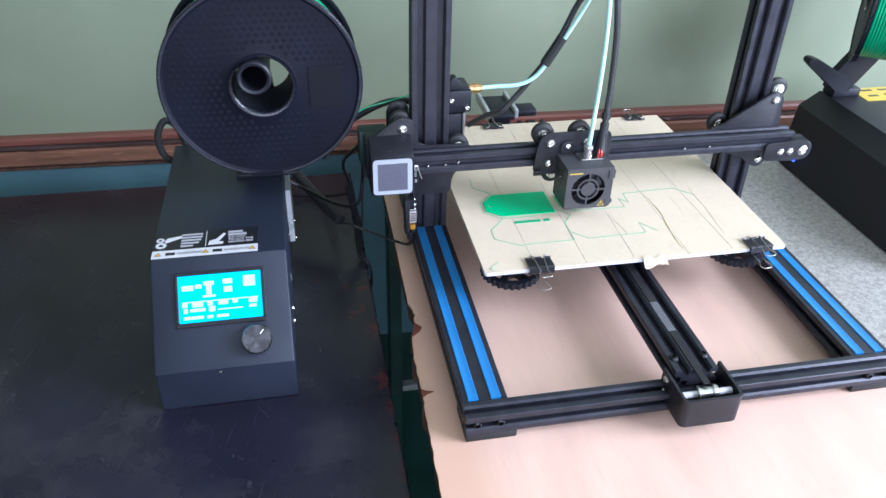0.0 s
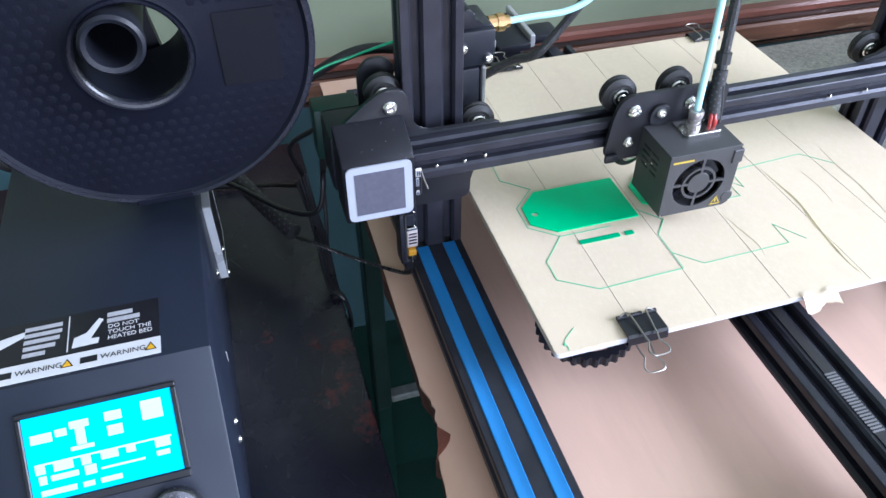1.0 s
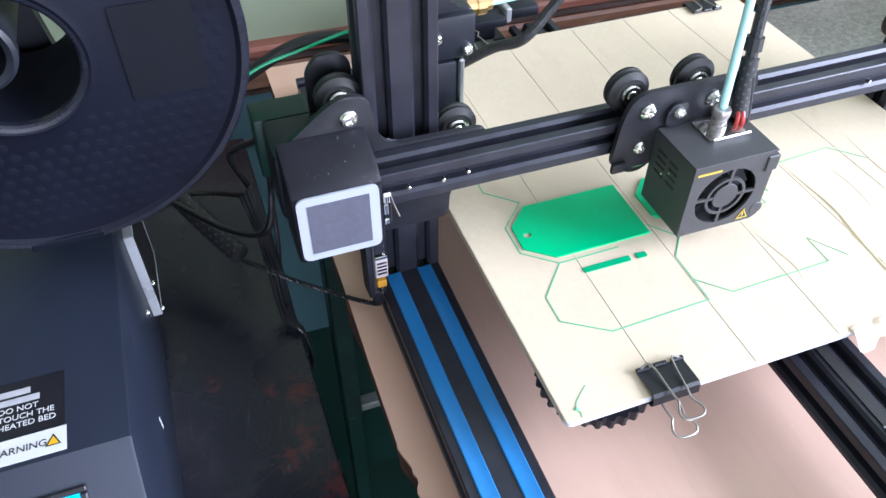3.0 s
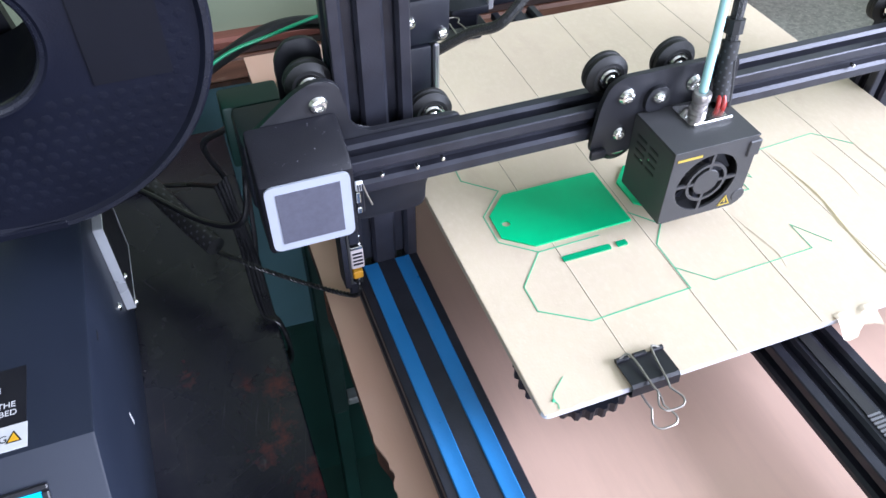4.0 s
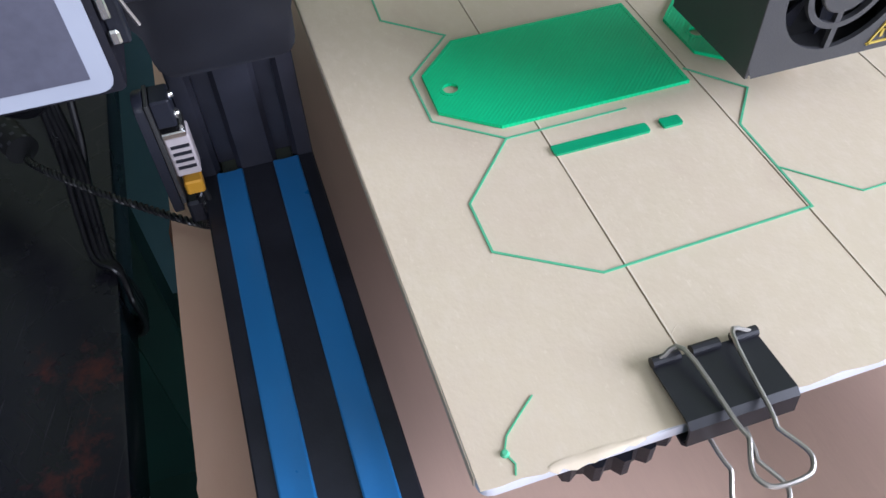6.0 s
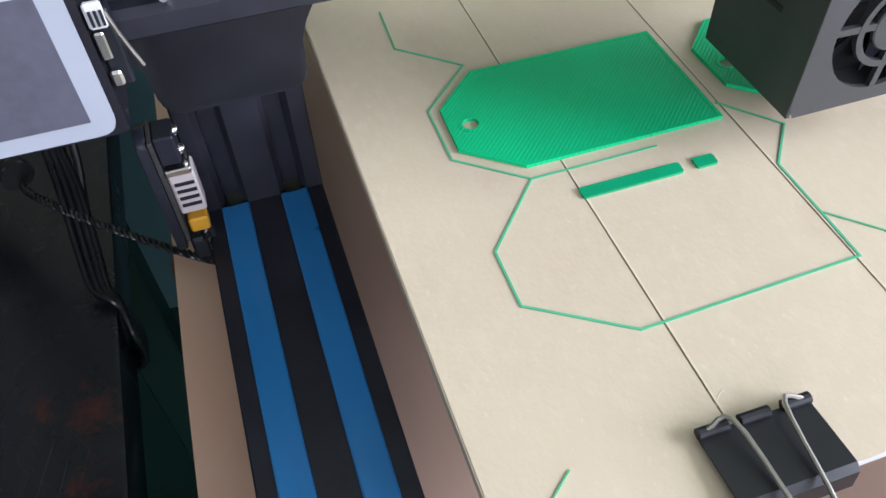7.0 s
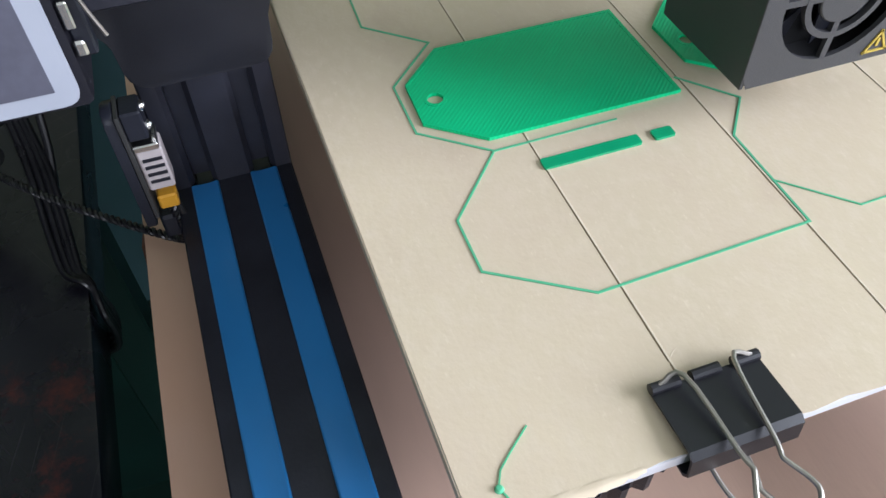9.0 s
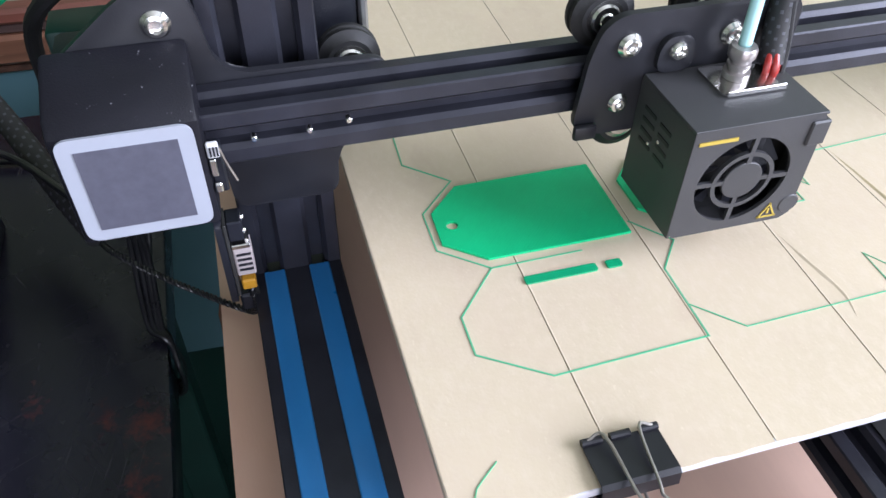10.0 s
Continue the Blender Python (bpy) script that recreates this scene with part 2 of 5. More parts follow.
layer(TRIM2, (0.03, 0.018, 0.015), 0.60, 0.70, 55, (0.25, 2, 3), 6)
layer(TRIM1, (0.46, 0.33, 0.25), 0.66, 0.74, 46, (0.35, 2, 4), 8)
layer(TRIM1, (0.05, 0.02, 0.016), 0.60, 0.74, 60, (0.2, 2, 4), 6)
TRIM3 = mat("dark_scuffed_wood", (0.075, 0.045, 0.04), 0.4, 0, 0.4, 30, 0.2, 150, stretch=(0.3, 3, 5))
layer(TRIM3, (0.4, 0.32, 0.27), 0.62, 0.70, 34, (0.6, 2, 2), 6)
FLOORM = mat("dark_green_floor_paint", (0.012, 0.055, 0.042), 0.6, 0, 0.3, 6, 0.1, 60)
CEIL = mat("white_ceiling_paint", (0.75, 0.74, 0.7), 0.8, 0, 0.03, 3)
SCREEN = glow("cyan_lcd", (0.0, 0.44, 0.76), 0.95)
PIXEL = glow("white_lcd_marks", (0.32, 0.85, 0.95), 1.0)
DARKB = mat("black_oxide_steel", (0.03, 0.03, 0.033), 0.3, 0.8, 0.2, 80)
LED = glow("blue_led", (0.05, 0.1, 1.0), 3.0)
REDM = mat("red_silicone", (0.36, 0.022, 0.016), 0.35, 0, 0.1, 60)
SLEEVE = mat("black_braided_sleeve", (0.02, 0.02, 0.022), 0.45, 0, 0.9, 900, 0.8, 1100)


# ---- mesh helpers ----
def part(name, bm, material, parent=None, label="", smooth=True):
    me = bpy.data.meshes.new(name)
    bmesh.ops.recalc_face_normals(bm, faces=bm.faces)
    bm.to_mesh(me)
    bm.free()
    me.materials.append(material)
    for p in me.polygons:
        p.use_smooth = smooth
    if smooth:
        me.set_sharp_from_angle(angle=radians(32))
    ob = new(name, me)
    if parent:
        ob.parent = parent
        ob.matrix_parent_inverse = Matrix.Translation(parent_base(parent)).inverted()
    if label:
        ob["label"] = label
    return ob


def parent_base(ob):
    p = Vector(ob.location)
    return p


def thing(name, base, label, category, group="", kind=""):
    ob = new(name)
    ob.location = base
    ob.empty_display_size = 0.02
    return tagged(ob, label, category, group, kind)


def box(x0, x1, y0, y1, z0, z1, bev=0.0006, seg=1, bm=None):
    bm = bm or bmesh.new()
    got = bmesh.ops.create_cube(bm, size=1)["verts"]
    for v in got:
        v.co = Vector(((x0 + x1) / 2 + v.co.x * (x1 - x0), (y0 + y1) / 2 + v.co.y * (y1 - y0), (z0 + z1) / 2 + v.co.z * (z1 - z0)))
    if bev:
        es = list({e for v in got for e in v.link_edges})
        bmesh.ops.bevel(bm, geom=es, offset=min(bev, 0.45 * min(x1 - x0, y1 - y0, z1 - z0)), segments=seg, profile=0.5, affect="EDGES")
    return bm


def to(axis, u, v, w):
    """A point with w along the axis and u, v across it."""
    return {"x": (w, u, v), "y": (u, w, v), "z": (u, v, w)}[axis]


def prism(pts, axis, a, b, bev=0.0, bm=None):
    """A flat outline, drawn across an axis, made solid from a to b."""
    bm = bm or bmesh.new()
    lo = [bm.verts.new(to(axis, u, v, a)) for u, v in pts]
    hi = [bm.verts.new(to(axis, u, v, b)) for u, v in pts]
    n = len(pts)
    faces = [bm.faces.new(lo), bm.faces.new(hi)]
    for i in range(n):
        faces.append(bm.faces.new((lo[i], lo[(i + 1) % n], hi[(i + 1) % n], hi[i])))
    if bev:
        es = [e for e in faces[0].edges] + [e for e in faces[1].edges]
        bmesh.ops.bevel(bm, geom=es, offset=bev, segments=2, profile=0.5, affect="EDGES")
    return bm


def lathe(profile, c, axis="z", seg=40, bm=None):
    """Spins (radius, height) rings about an axis through c."""
    bm = bm or bmesh.new()
    rings = []
    for r, h in profile:
        ring = []
        for i in range(seg if r > 0 else 1):
            a = 2 * math.pi * i / seg
            ring.append(bm.verts.new(Vector(c) + Vector(to(axis, r * math.cos(a), r * math.sin(a), h))))
        rings.append(ring)
    for p, q in zip(rings, rings[1:]):
        for i in range(seg):
            j = (i + 1) % seg
            f = [p[i % len(p)], p[j % len(p)], q[j % len(q)], q[i % len(q)]]
            f = list(dict.fromkeys(f))
            if len(f) > 2:
                bm.faces.new(f)
    return bm


def disc(c, axis, r, h, bev=0.0005, seg=32, bm=None):
    return lathe([(0, 0), (r - bev, 0), (r, bev), (r, h - bev), (r - bev, h), (0, h)], c, axis, seg, bm)


def ring(c, axis, r0, r1, h, seg=48, bm=None):
    return lathe([(r0, 0), (r1, 0), (r1, h), (r0, h), (r0, 0)], c, axis, seg, bm)


def spline(pts, n=8):
    p = [Vector(q) for q in pts]
    p = [2 * p[0] - p[1]] + p + [2 * p[-1] - p[-2]]
    out = []
    for i in range(1, len(p) - 2):
        a, b, c, d = p[i - 1:i + 3]
        for k in range(n):
            t = k / n
            out.append(0.5 * (2 * b + (c - a) * t + (2 * a - 5 * b + 4 * c - d) * t * t + (3 * b - a - 3 * c + d) * t ** 3))
    return out + [p[-2]]


def tube(pts, r, n=8, seg=10, bm=None, smooth=True):
    """A round cord along a line of points."""
    bm = bm or bmesh.new()
    way = spline(pts, n) if smooth else [Vector(q) for q in pts]
    side = None
    rings = []
    for i, q in enumerate(way):
        t = (way[min(i + 1, len(way) - 1)] - way[max(i - 1, 0)]).normalized()
        side = t.orthogonal() if side is None else side - t * side.dot(t)
        side.normalize()
        up = t.cross(side)
        rings.append([bm.verts.new(q + r * (math.cos(2 * math.pi * k / seg) * side + math.sin(2 * math.pi * k / seg) * up)) for k in range(seg)])
    for a, b in zip(rings, rings[1:]):
        for k in range(seg):
            bm.faces.new((a[k], a[(k + 1) % seg], b[(k + 1) % seg], b[k]))
    bm.faces.new(rings[0]), bm.faces.new(rings[-1])
    return bm


def slotted(w, h):
    """Outline of a slotted aluminium profile w by h, both multiples of 20 mm."""
    out = []
    corners = [(-w / 2, -h / 2), (w / 2, -h / 2), (w / 2, h / 2), (-w / 2, h / 2)]
    for i in range(4):
        a, b = Vector(corners[i]), Vector(corners[(i + 1) % 4])
        d = (b - a).normalized()
        inn = Vector((-d.y, d.x))
        n = round((b - a).length / 0.02)
        out.append(a + d * 0.0006 + inn * 0.0)
        for k in range(n):
            c = a + d * (0.01 + 0.02 * k)
            for s, dep in ((-0.0046, 0), (-0.0029, 0.0018), (-0.0029, 0.006), (0.0029, 0.006), (0.0029, 0.0018), (0.0046, 0)):
                out.append(c + d * s + inn * dep)
        out.append(b - d * 0.0006)
    return [(p.x, p.y) for p in out]


def beam(axis, u0, u1, v0, v1, a, b):
    pts = [(u + (u0 + u1) / 2, v + (v0 + v1) / 2) for u, v in slotted(u1 - u0, v1 - v0)]
    return prism(pts, axis, a, b)


def bolt(c, axis, sign, r=0.0042, h=0.0022, bm=None):
    """A button-head bolt whose head rises from c along the axis, with a socket."""
    return lathe([(0, 0), (r, 0), (r, 0.3 * h * sign), (r * 0.75, 0.85 * h * sign), (r * 0.5, h * sign), (r * 0.45, 0.35 * h * sign), (0, 0.3 * h * sign)], c, axis, 20, bm)


def words(name, text, size, m, material, parent, label=""):
    cu = bpy.data.curves.new(name, "FONT")
    cu.body, cu.size, cu.extrude = text, size, 0.00006
    tmp = bpy.data.objects.new(name, cu)
    scene.collection.objects.link(tmp)
    me = bpy.data.meshes.new_from_object(tmp)
    bpy.data.objects.remove(tmp)
    me.transform(m)
    me.materials.append(material)
    ob = new(name, me)
    ob.parent = parent
    ob.matrix_parent_inverse = Matrix.Translation(parent.location).inverted()
    if label:
        ob["label"] = label
    return ob


# ---- the room ----
TURN = math.atan(-0.0323)


def along_wall(name, z0, z1, d0, d1, material, label, category, bev=0.001, x0=-2.2, x1=2.2):
    """A long piece on the back wall; d is the distance out from the wall's face."""
    bm = box(x0, x1, -d1, -d0, z0, z1, bev)
    bmesh.ops.transform(bm, matrix=pose(0, 0.634, 0, 0, 0, math.degrees(TURN)), verts=bm.verts)
    return tagged(part(name, bm, material), label, category, kind="structure")


along_wall("wall_north", 0.004, 2.2, -0.12, 0.0, WALLM, "smooth grey-green painted classroom wall", "wall", 0)
along_wall("wall_north", -0.425, -0.045, -0.12, 0.001, TEAL, "teal painted lower wall below wooden rail", "wall", 0)
along_wall("wall_north", -0.80, -0.4255, -0.12, 0.002, DARKG, "dark green painted wall base", "wall", 0)
along_wall("trim", -0.0075, 0.0045, -0.02, 0.016, TRIM1, "red-brown varnished wooden wall rail", "rail", 0.003)
along_wall("trim", -0.0170, -0.0080, -0.02, 0.010, TRIM3, "dark worn wooden wall rail", "rail", 0.002)
along_wall("trim", -0.0415, -0.0175, -0.02, 0.013, TRIM2, "worn brown wooden wall rail", "rail", 0.003)
# Solid black strip; its colour stands in for shade in the gap
along_wall("trim", -0.0446, -0.0418, -0.02, 0.004, INK, "black strip painted as the shade in the gap below the wooden wall rail", "rail", 0)
along_wall("trim", -0.0505, -0.045, -0.02, 0.006, CHIP, "dark rough lower edge of the wall rail", "rail", 0.001)
tagged(part("floor", box(-2.3, 2.3, -2.6, 0.8, -0.90, -0.80, 0), FLOORM), "worn dark green painted floor", "floor", kind="structure")
tagged(part("ceiling", box(-2.3, 2.3, -2.6, 0.8, 2.2, 2.3, 0), CEIL), "white painted ceiling", "ceiling", kind="structure")
tagged(part("wall_west", box(-2.3, -2.2, -2.5, 0.72, -0.8, 2.2, 0), WALLM), "grey-green painted side wall", "wall", kind="structure")


def wall_with_window(name, axis, a, b, lo, hi, w0, w1, z0, z1):
    bm = bmesh.new()
    for u0, u1, v0, v1 in ((lo, w0, -0.8, 2.2), (w1, hi, -0.8, 2.2), (w0, w1, -0.8, z0), (w0, w1, z1, 2.2)):
        if axis == "x":
            box(a, b, u0, u1, v0, v1, 0, bm=bm)
        else:
            box(u0, u1, a, b, v0, v1, 0, bm=bm)
    return tagged(part(name, bm, WALLM), "grey-green painted wall with window opening", "wall", kind="structure")


wall_with_window("wall_east", "x", 2.2, 2.3, -2.5, 0.56, -1.75, 0.1, 0.1, 1.85)
wall_with_window("wall_south", "y", -2.6, -2.5, -2.3, 2.3, -1.0, 0.9, 0.2, 1.75)

# ---- tables ----
left_table = thing("table", (-0.5, 0.0, -0.8), "black varnished table with scratched red worn patches", "table")
part("tabletop", box(-1.15, -0.050, -0.75, 0.547, -0.062, -0.038, 0.002, 2), TABLE, left_table)
for x, y in ((-1.1, -0.7), (-0.115, -0.7), (-1.1, 0.47), (-0.115, 0.47)):
    part("leg", box(x, x + 0.035, y, y + 0.035, -0.8, -0.062, 0.002), DARKG, left_table)


def chipped_edge():
    """Left edge of the laminate top, straight at the back and broken away towards the front."""
    rnd = random.Random(4)
    pts = []
    y = 0.59
    steps = [(0.60, -0.0165), (0.30, -0.0174), (0.186, -0.0202), (0.176, -0.0195), (0.170, -0.0178), (0.158, -0.0155), (0.153, -0.0180), (0.1435, -0.0172), (0.136, -0.0125), (0.129, -0.0180), (0.124, -0.0242), (0.095, -0.0265), (0.05, -0.0268), (-0.05, -0.0300), (-0.76, -0.040)]
    while y > -0.75:
        for (ya, xa), (yb, xb) in zip(steps, steps[1:]):
            if ya >= y > yb:
                x = xa + (xb - xa) * (ya - y) / (ya - yb)
        x += rnd.uniform(-0.0002, 0.0002) if y > 0.19 else rnd.uniform(-0.0007, 0.0007)
        pts.append((x, y))
        y -= 0.003 if 0.12 < y < 0.19 else 0.006 if y < 0.12 else 0.025
    return pts


right_table = thing("table", (0.2, 0.0, -0.8), "peach laminate table with a chipped broken edge", "table")
edge = chipped_edge()
part("tabletop", prism(edge + [(0.419, -0.75), (0.419, 0.558), (0.080, 0.567), (0.062, 0.588)], "z", -0.0022, 0.0), BOARD, right_table, smooth=False)
part("core", prism([(x + 0.0012 - 0.003 * (noise.noise(Vector((0, y * 60, 0))) > 0.25), y) for x, y in edge] + [(0.418, -0.75), (0.418, 0.557), (0.079, 0.566), (0.061, 0.587)], "z", -0.022, -0.0023), CHIP, right_table, "broken dark chipboard core", smooth=False)
FLAKE = mat("red_brown_splinter", (0.17, 0.05, 0.03), 0.7, 0, 0.3, 120, 0.4, 700)
part("flake", prism([(-0.0185, 0.1445), (-0.0122, 0.1365), (-0.0140, 0.1325), (-0.0178, 0.1285), (-0.0248, 0.1232), (-0.0215, 0.1320), (-0.0200, 0.1390)], "z", -0.0021, 0.0012), FLAKE, right_table, "lifted brown splinter")
part("flake", prism([(-0.0275, 0.0500), (-0.0240, 0.0472), (-0.0160, 0.0445), (-0.0225, 0.0425), (-0.0275, 0.0385)], "z", -0.0021, 0.0008), FLAKE, right_table, "lifted brown splinter")
for x, y in ((-0.003, -0.7), (0.37, -0.7), (-0.003, 0.50), (0.37, 0.50)):
    part("leg", box(x, x + 0.0205, y, y + 0.03, -0.452, -0.022, 0.002), LEGM, right_table)
    part("leg_foot", box(x + 0.001, x + 0.0195, y + 0.001, y + 0.029, -0.8, -0.4521, 0.001), DARKG, right_table, "dark green lower leg")
part("crossbar", box(0.0176, 0.3700, 0.5060, 0.5240, -0.4520, -0.4400, 0.002), mat("worn_grey_steel", (0.30, 0.31, 0.30), 0.45, 0.4, 0.4, 40), right_table, "worn grey steel crossbar")
far_table = thing("table", (0.9, 0.0, -0.8), "grey speckled terrazzo table top", "table")
part("tabletop", box(0.424, 1.5, -0.75, 0.575, -0.055, -0.03, 0.003, 2), SPECK, far_table)
for x, y in ((0.46, -0.7), (1.42, -0.7), (0.46, 0.5), (1.42, 0.5)):
    part("leg", box(x, x + 0.035, y, y + 0.035, -0.8, -0.055, 0.002), DARKG, far_table)


def outline(pts, r=0.004, n=4):
    """Rounds the corners of a flat outline."""
    out = []
    m = len(pts)
    for i in range(m):
        a, b, c = Vector(pts[i - 1]), Vector(pts[i]), Vector(pts[(i + 1) % m])
        ra = min(r, 0.45 * (a - b).length, 0.45 * (c - b).length)
        p, q = b + (a - b).normalized() * ra, b + (c - b).normalized() * ra
        for k in range(n + 1):
            t = k / n
            v = p * (1 - t) ** 2 + b * 2 * t * (1 - t) + q * t * t
            out.append((v.x, v.y))
    return out


# ---- the printer ----
printer = thing("printer", (0.205, 0.2, 0.0), "black desktop filament printer with blue slot covers", "printer")
RX = 0.37
for x0 in (0.0, RX):
    rail = part("base_rail", beam("y", x0, x0 + 0.04, 0.008, 0.028, 0.0, 0.50), ALU, printer)
    for c in (0.010, 0.030):
        half = [(0.0046, 0.0279), (0.0045, 0.0287), (0.0040, 0.0290), (0.0030, 0.0289), (0.0015, 0.0287)]
        top = [(x0 + c - u, z) for u, z in half] + [(x0 + c + u, z) for u, z in half[::-1]]
        part("slot_cover", prism(top + [(x0 + c + 0.0028, 0.0262), (x0 + c - 0.0028, 0.0262)], "y", 0.0008, 0.2805), BLUE, rail, "blue plastic slot cover")
part("front_beam", beam("x", -0.020, 0.0, 0.008, 0.028, 0.0, 0.41), ALU, printer)
part("rear_beam", beam("x", 0.50, 0.52, 0.008, 0.028, 0.0, 0.41), ALU, printer)
for x0, y0 in ((0.0, -0.02), (0.365, -0.02), (0.0, 0.48), (0.365, 0.48)):
    part("foot", box(x0, x0 + 0.045, y0, y0 + 0.04, 0.0, 0.008, 0.0015, 2), RUBBER, printer)
for x in (0.010, 0.030, 0.380, 0.400):
    part("bolt", bolt((x, -0.0155, 0.018), "y", -1, 0.0044, 0.0045), DARKB, printer, "black socket-head bolt")
part("centre_rail", beam("y", 0.186, 0.226, 0.028, 0.046, -0.012, 0.51), ALU, printer)
part("drive_belt", box(0.203, 0.209, -0.03, 0.49, 0.0455, 0.0468, 0), RUBBER, printer)
teeth = bmesh.new()
for i in range(20):
    box(0.2022, 0.2098, 0.04 + i * 0.0022, 0.0411 + i * 0.0022, 0.0466, 0.0472, 0, bm=teeth)
part("belt_teeth", teeth, mat("worn_belt", (0.16, 0.16, 0.17), 0.5), printer, "grey worn belt teeth", smooth=False)
tray = prism(outline([(0.1800, -0.002), (0.1800, -0.046), (0.2340, -0.046), (0.2340, -0.002)], 0.0065, 5)[5:-5] + [(0.2340, -0.002), (0.2315, -0.002)] + outline([(0.2315, -0.002), (0.2315, -0.0435), (0.1825, -0.0435), (0.1825, -0.002)], 0.0045, 5)[5:-5] + [(0.1825, -0.002), (0.1800, -0.002)], "z", 0.0135, 0.043)
box(0.1828, 0.2312, -0.0432, -0.022, 0.0140, 0.0170, 0, bm=tray)
tension = part("belt_tensioner", tray, PLATE, printer)
part("pulley", lathe([(0, 0), (0.007, 0), (0.007, 0.004), (0.0055, 0.004), (0.0055, 0.014), (0.007, 0.014), (0.007, 0.018), (0, 0.018)], (0.198, -0.031, 0.036), "x", 24), STEEL, tension, "steel belt pulley")
part("axle", disc((0.1836, -0.031, 0.036), "x", 0.003, 0.047), WHITE, tension)
for x, y in ((0.192, 0.005), (0.220, 0.005)):
    part("bolt", bolt((x, y, 0.0455), "z", 1, 0.0042, 0.003), DARKB, tension, "black socket-head bolt")
for y, z in ((-0.010, 0.022), (-0.010, 0.036)):
    part("bolt", bolt((0.180, y, z), "x", -1, 0.0036, 0.002), STEEL, tension)

for x0 in (0.0, RX):
    part("post", beam("z", x0, x0 + 0.04, 0.281, 0.301, 0.0282, 0.56), ALU, printer)

# crossbeam with its end plates
XB = part("crossbeam", beam("x", 0.247, 0.267, 0.1155, 0.1355, -0.004, 0.432), ALU, printer)
for x, z in ((0.012, 0.1245), (0.0305, 0.1245), (0.0440, 0.1262), (0.30, 0.1245), (0.33, 0.1245)):
    part("screw", disc((x, 0.2462, z), "y", 0.0011, 0.003, 0.0003, 12), STEEL, XB)


def wheel(c, r=0.0120, w=0.0102, parent=printer):
    """Grooved roller on a bolt; its axis runs front to back."""
    h = w / 2
    ob = part("wheel", lathe([(0.004, -h), (r * 0.72, -h), (r * 0.8, -h * 0.8), (r, -h * 0.55), (r, -h * 0.2), (r * 0.93, 0), (r, h * 0.2), (r, h * 0.55), (r * 0.8, h * 0.8), (r * 0.72, h), (0.004, h)], c, "y", 36), RUBBER, parent)
    part("axle_bolt", disc((c[0], c[1] - h - 0.0020, c[2]), "y", 0.0027, w + 0.003, 0.0004, 16), STEEL, ob)
    part("bearing", lathe([(0.0026, -h - 0.0014), (0.0048, -h - 0.0014), (0.0055, -h - 0.0004), (0.0068, -h - 0.0002), (0.0068, h), (0.0026, h)], c, "y", 28), STEEL, ob, "steel bearing and spacer")
    return ob


left_plate = [(-0.0480, 0.099), (-0.0480, 0.146), (-0.0215, 0.167), (-0.0115, 0.1715), (-0.0010, 0.168), (0.0015, 0.158), (0.0035, 0.1440), (0.010, 0.1372), (0.062, 0.1365), (0.064, 0.116), (0.052, 0.110), (0.042, 0.100), (0.041, 0.079), (0.001, 0.079), (-0.0005, 0.099)]
LP = part("end_plate", prism(outline(left_plate, 0.006), "y", 0.2675, 0.2708, 0.0005), PLATE, printer)
part("bolt", bolt((-0.0113, 0.2675, 0.1583), "y", -1, 0.0048, 0.0028), STEEL, LP)
back = [(-0.024, 0.120), (-0.024, 0.165), (-0.017, 0.1735), (-0.006, 0.1735), (0.000, 0.168), (0.000, 0.120)]
part("back_plate", prism(outline(back, 0.004), "y", 0.3035, 0.3065, 0.0004), PLATE, printer)
wheel((-0.0113, 0.2885, 0.1583))
wheel((-0.0113, 0.2885, 0.1180))
wheel((0.0517, 0.2885, 0.1265))
# housing over the crossbeam motor
hous = part("motor_housing", prism([(0.2398, 0.0975), (0.2398, 0.1390), (0.2440, 0.1440), (0.2670, 0.1525), (0.2670, 0.0975)], "x", -0.0485, -0.0035, 0.0018), HOUSE, printer)
part("sticker", prism(outline([(-0.0465, 0.0990), (-0.0058, 0.0990), (-0.0058, 0.1392), (-0.0465, 0.1392)], 0.0045, 5), "y", 0.2383, 0.2394), STICK, hous, "white rounded sticker")
part("printed_square", box(-0.0415, -0.0108, 0.2380, 0.2386, 0.1035, 0.1345, 0), PRINT, hous, "dark printed square")
part("step_motor", box(-0.0500, -0.0100, 0.2712, 0.3060, 0.099, 0.1410, 0.003, 2), BLACK, printer)
part("motor_cap", box(-0.0540, -0.0225, 0.3085, 0.3280, 0.100, 0.1390, 0.002, 2), DARKG, printer, "dark green motor end cap")
con = part("connector", box(-0.0034, 0.0010, 0.2415, 0.2465, 0.1085, 0.1275, 0.0006), BLACK, hous)
part("socket", box(-0.0034, 0.0004, 0.2396, 0.2414, 0.1240, 0.1300, 0.0005), WHITE, con, "white wire socket")
for k in range(3):
    part("slot", box(-0.0026 + 0.0011 * k, -0.0020 + 0.0011 * k, 0.2392, 0.2396, 0.1250, 0.1285, 0), BLACK, con)
part("pin_strip", box(-0.0034, -0.0012, 0.2398, 0.2414, 0.1165, 0.1232, 0.0004), STEEL, con, "bright metal pins")
part("pin_strip", box(-0.0034, -0.0008, 0.2398, 0.2414, 0.1095, 0.1135, 0.0006), STEEL, con, "bright metal pins")
part("lead", tube([(0.0004, 0.2405, 0.1275), (0.0020, 0.2400, 0.1210), (0.0042, 0.2396, 0.1140)], 0.0005, 5, 8), WIRE, con, "bright bare wire lead")
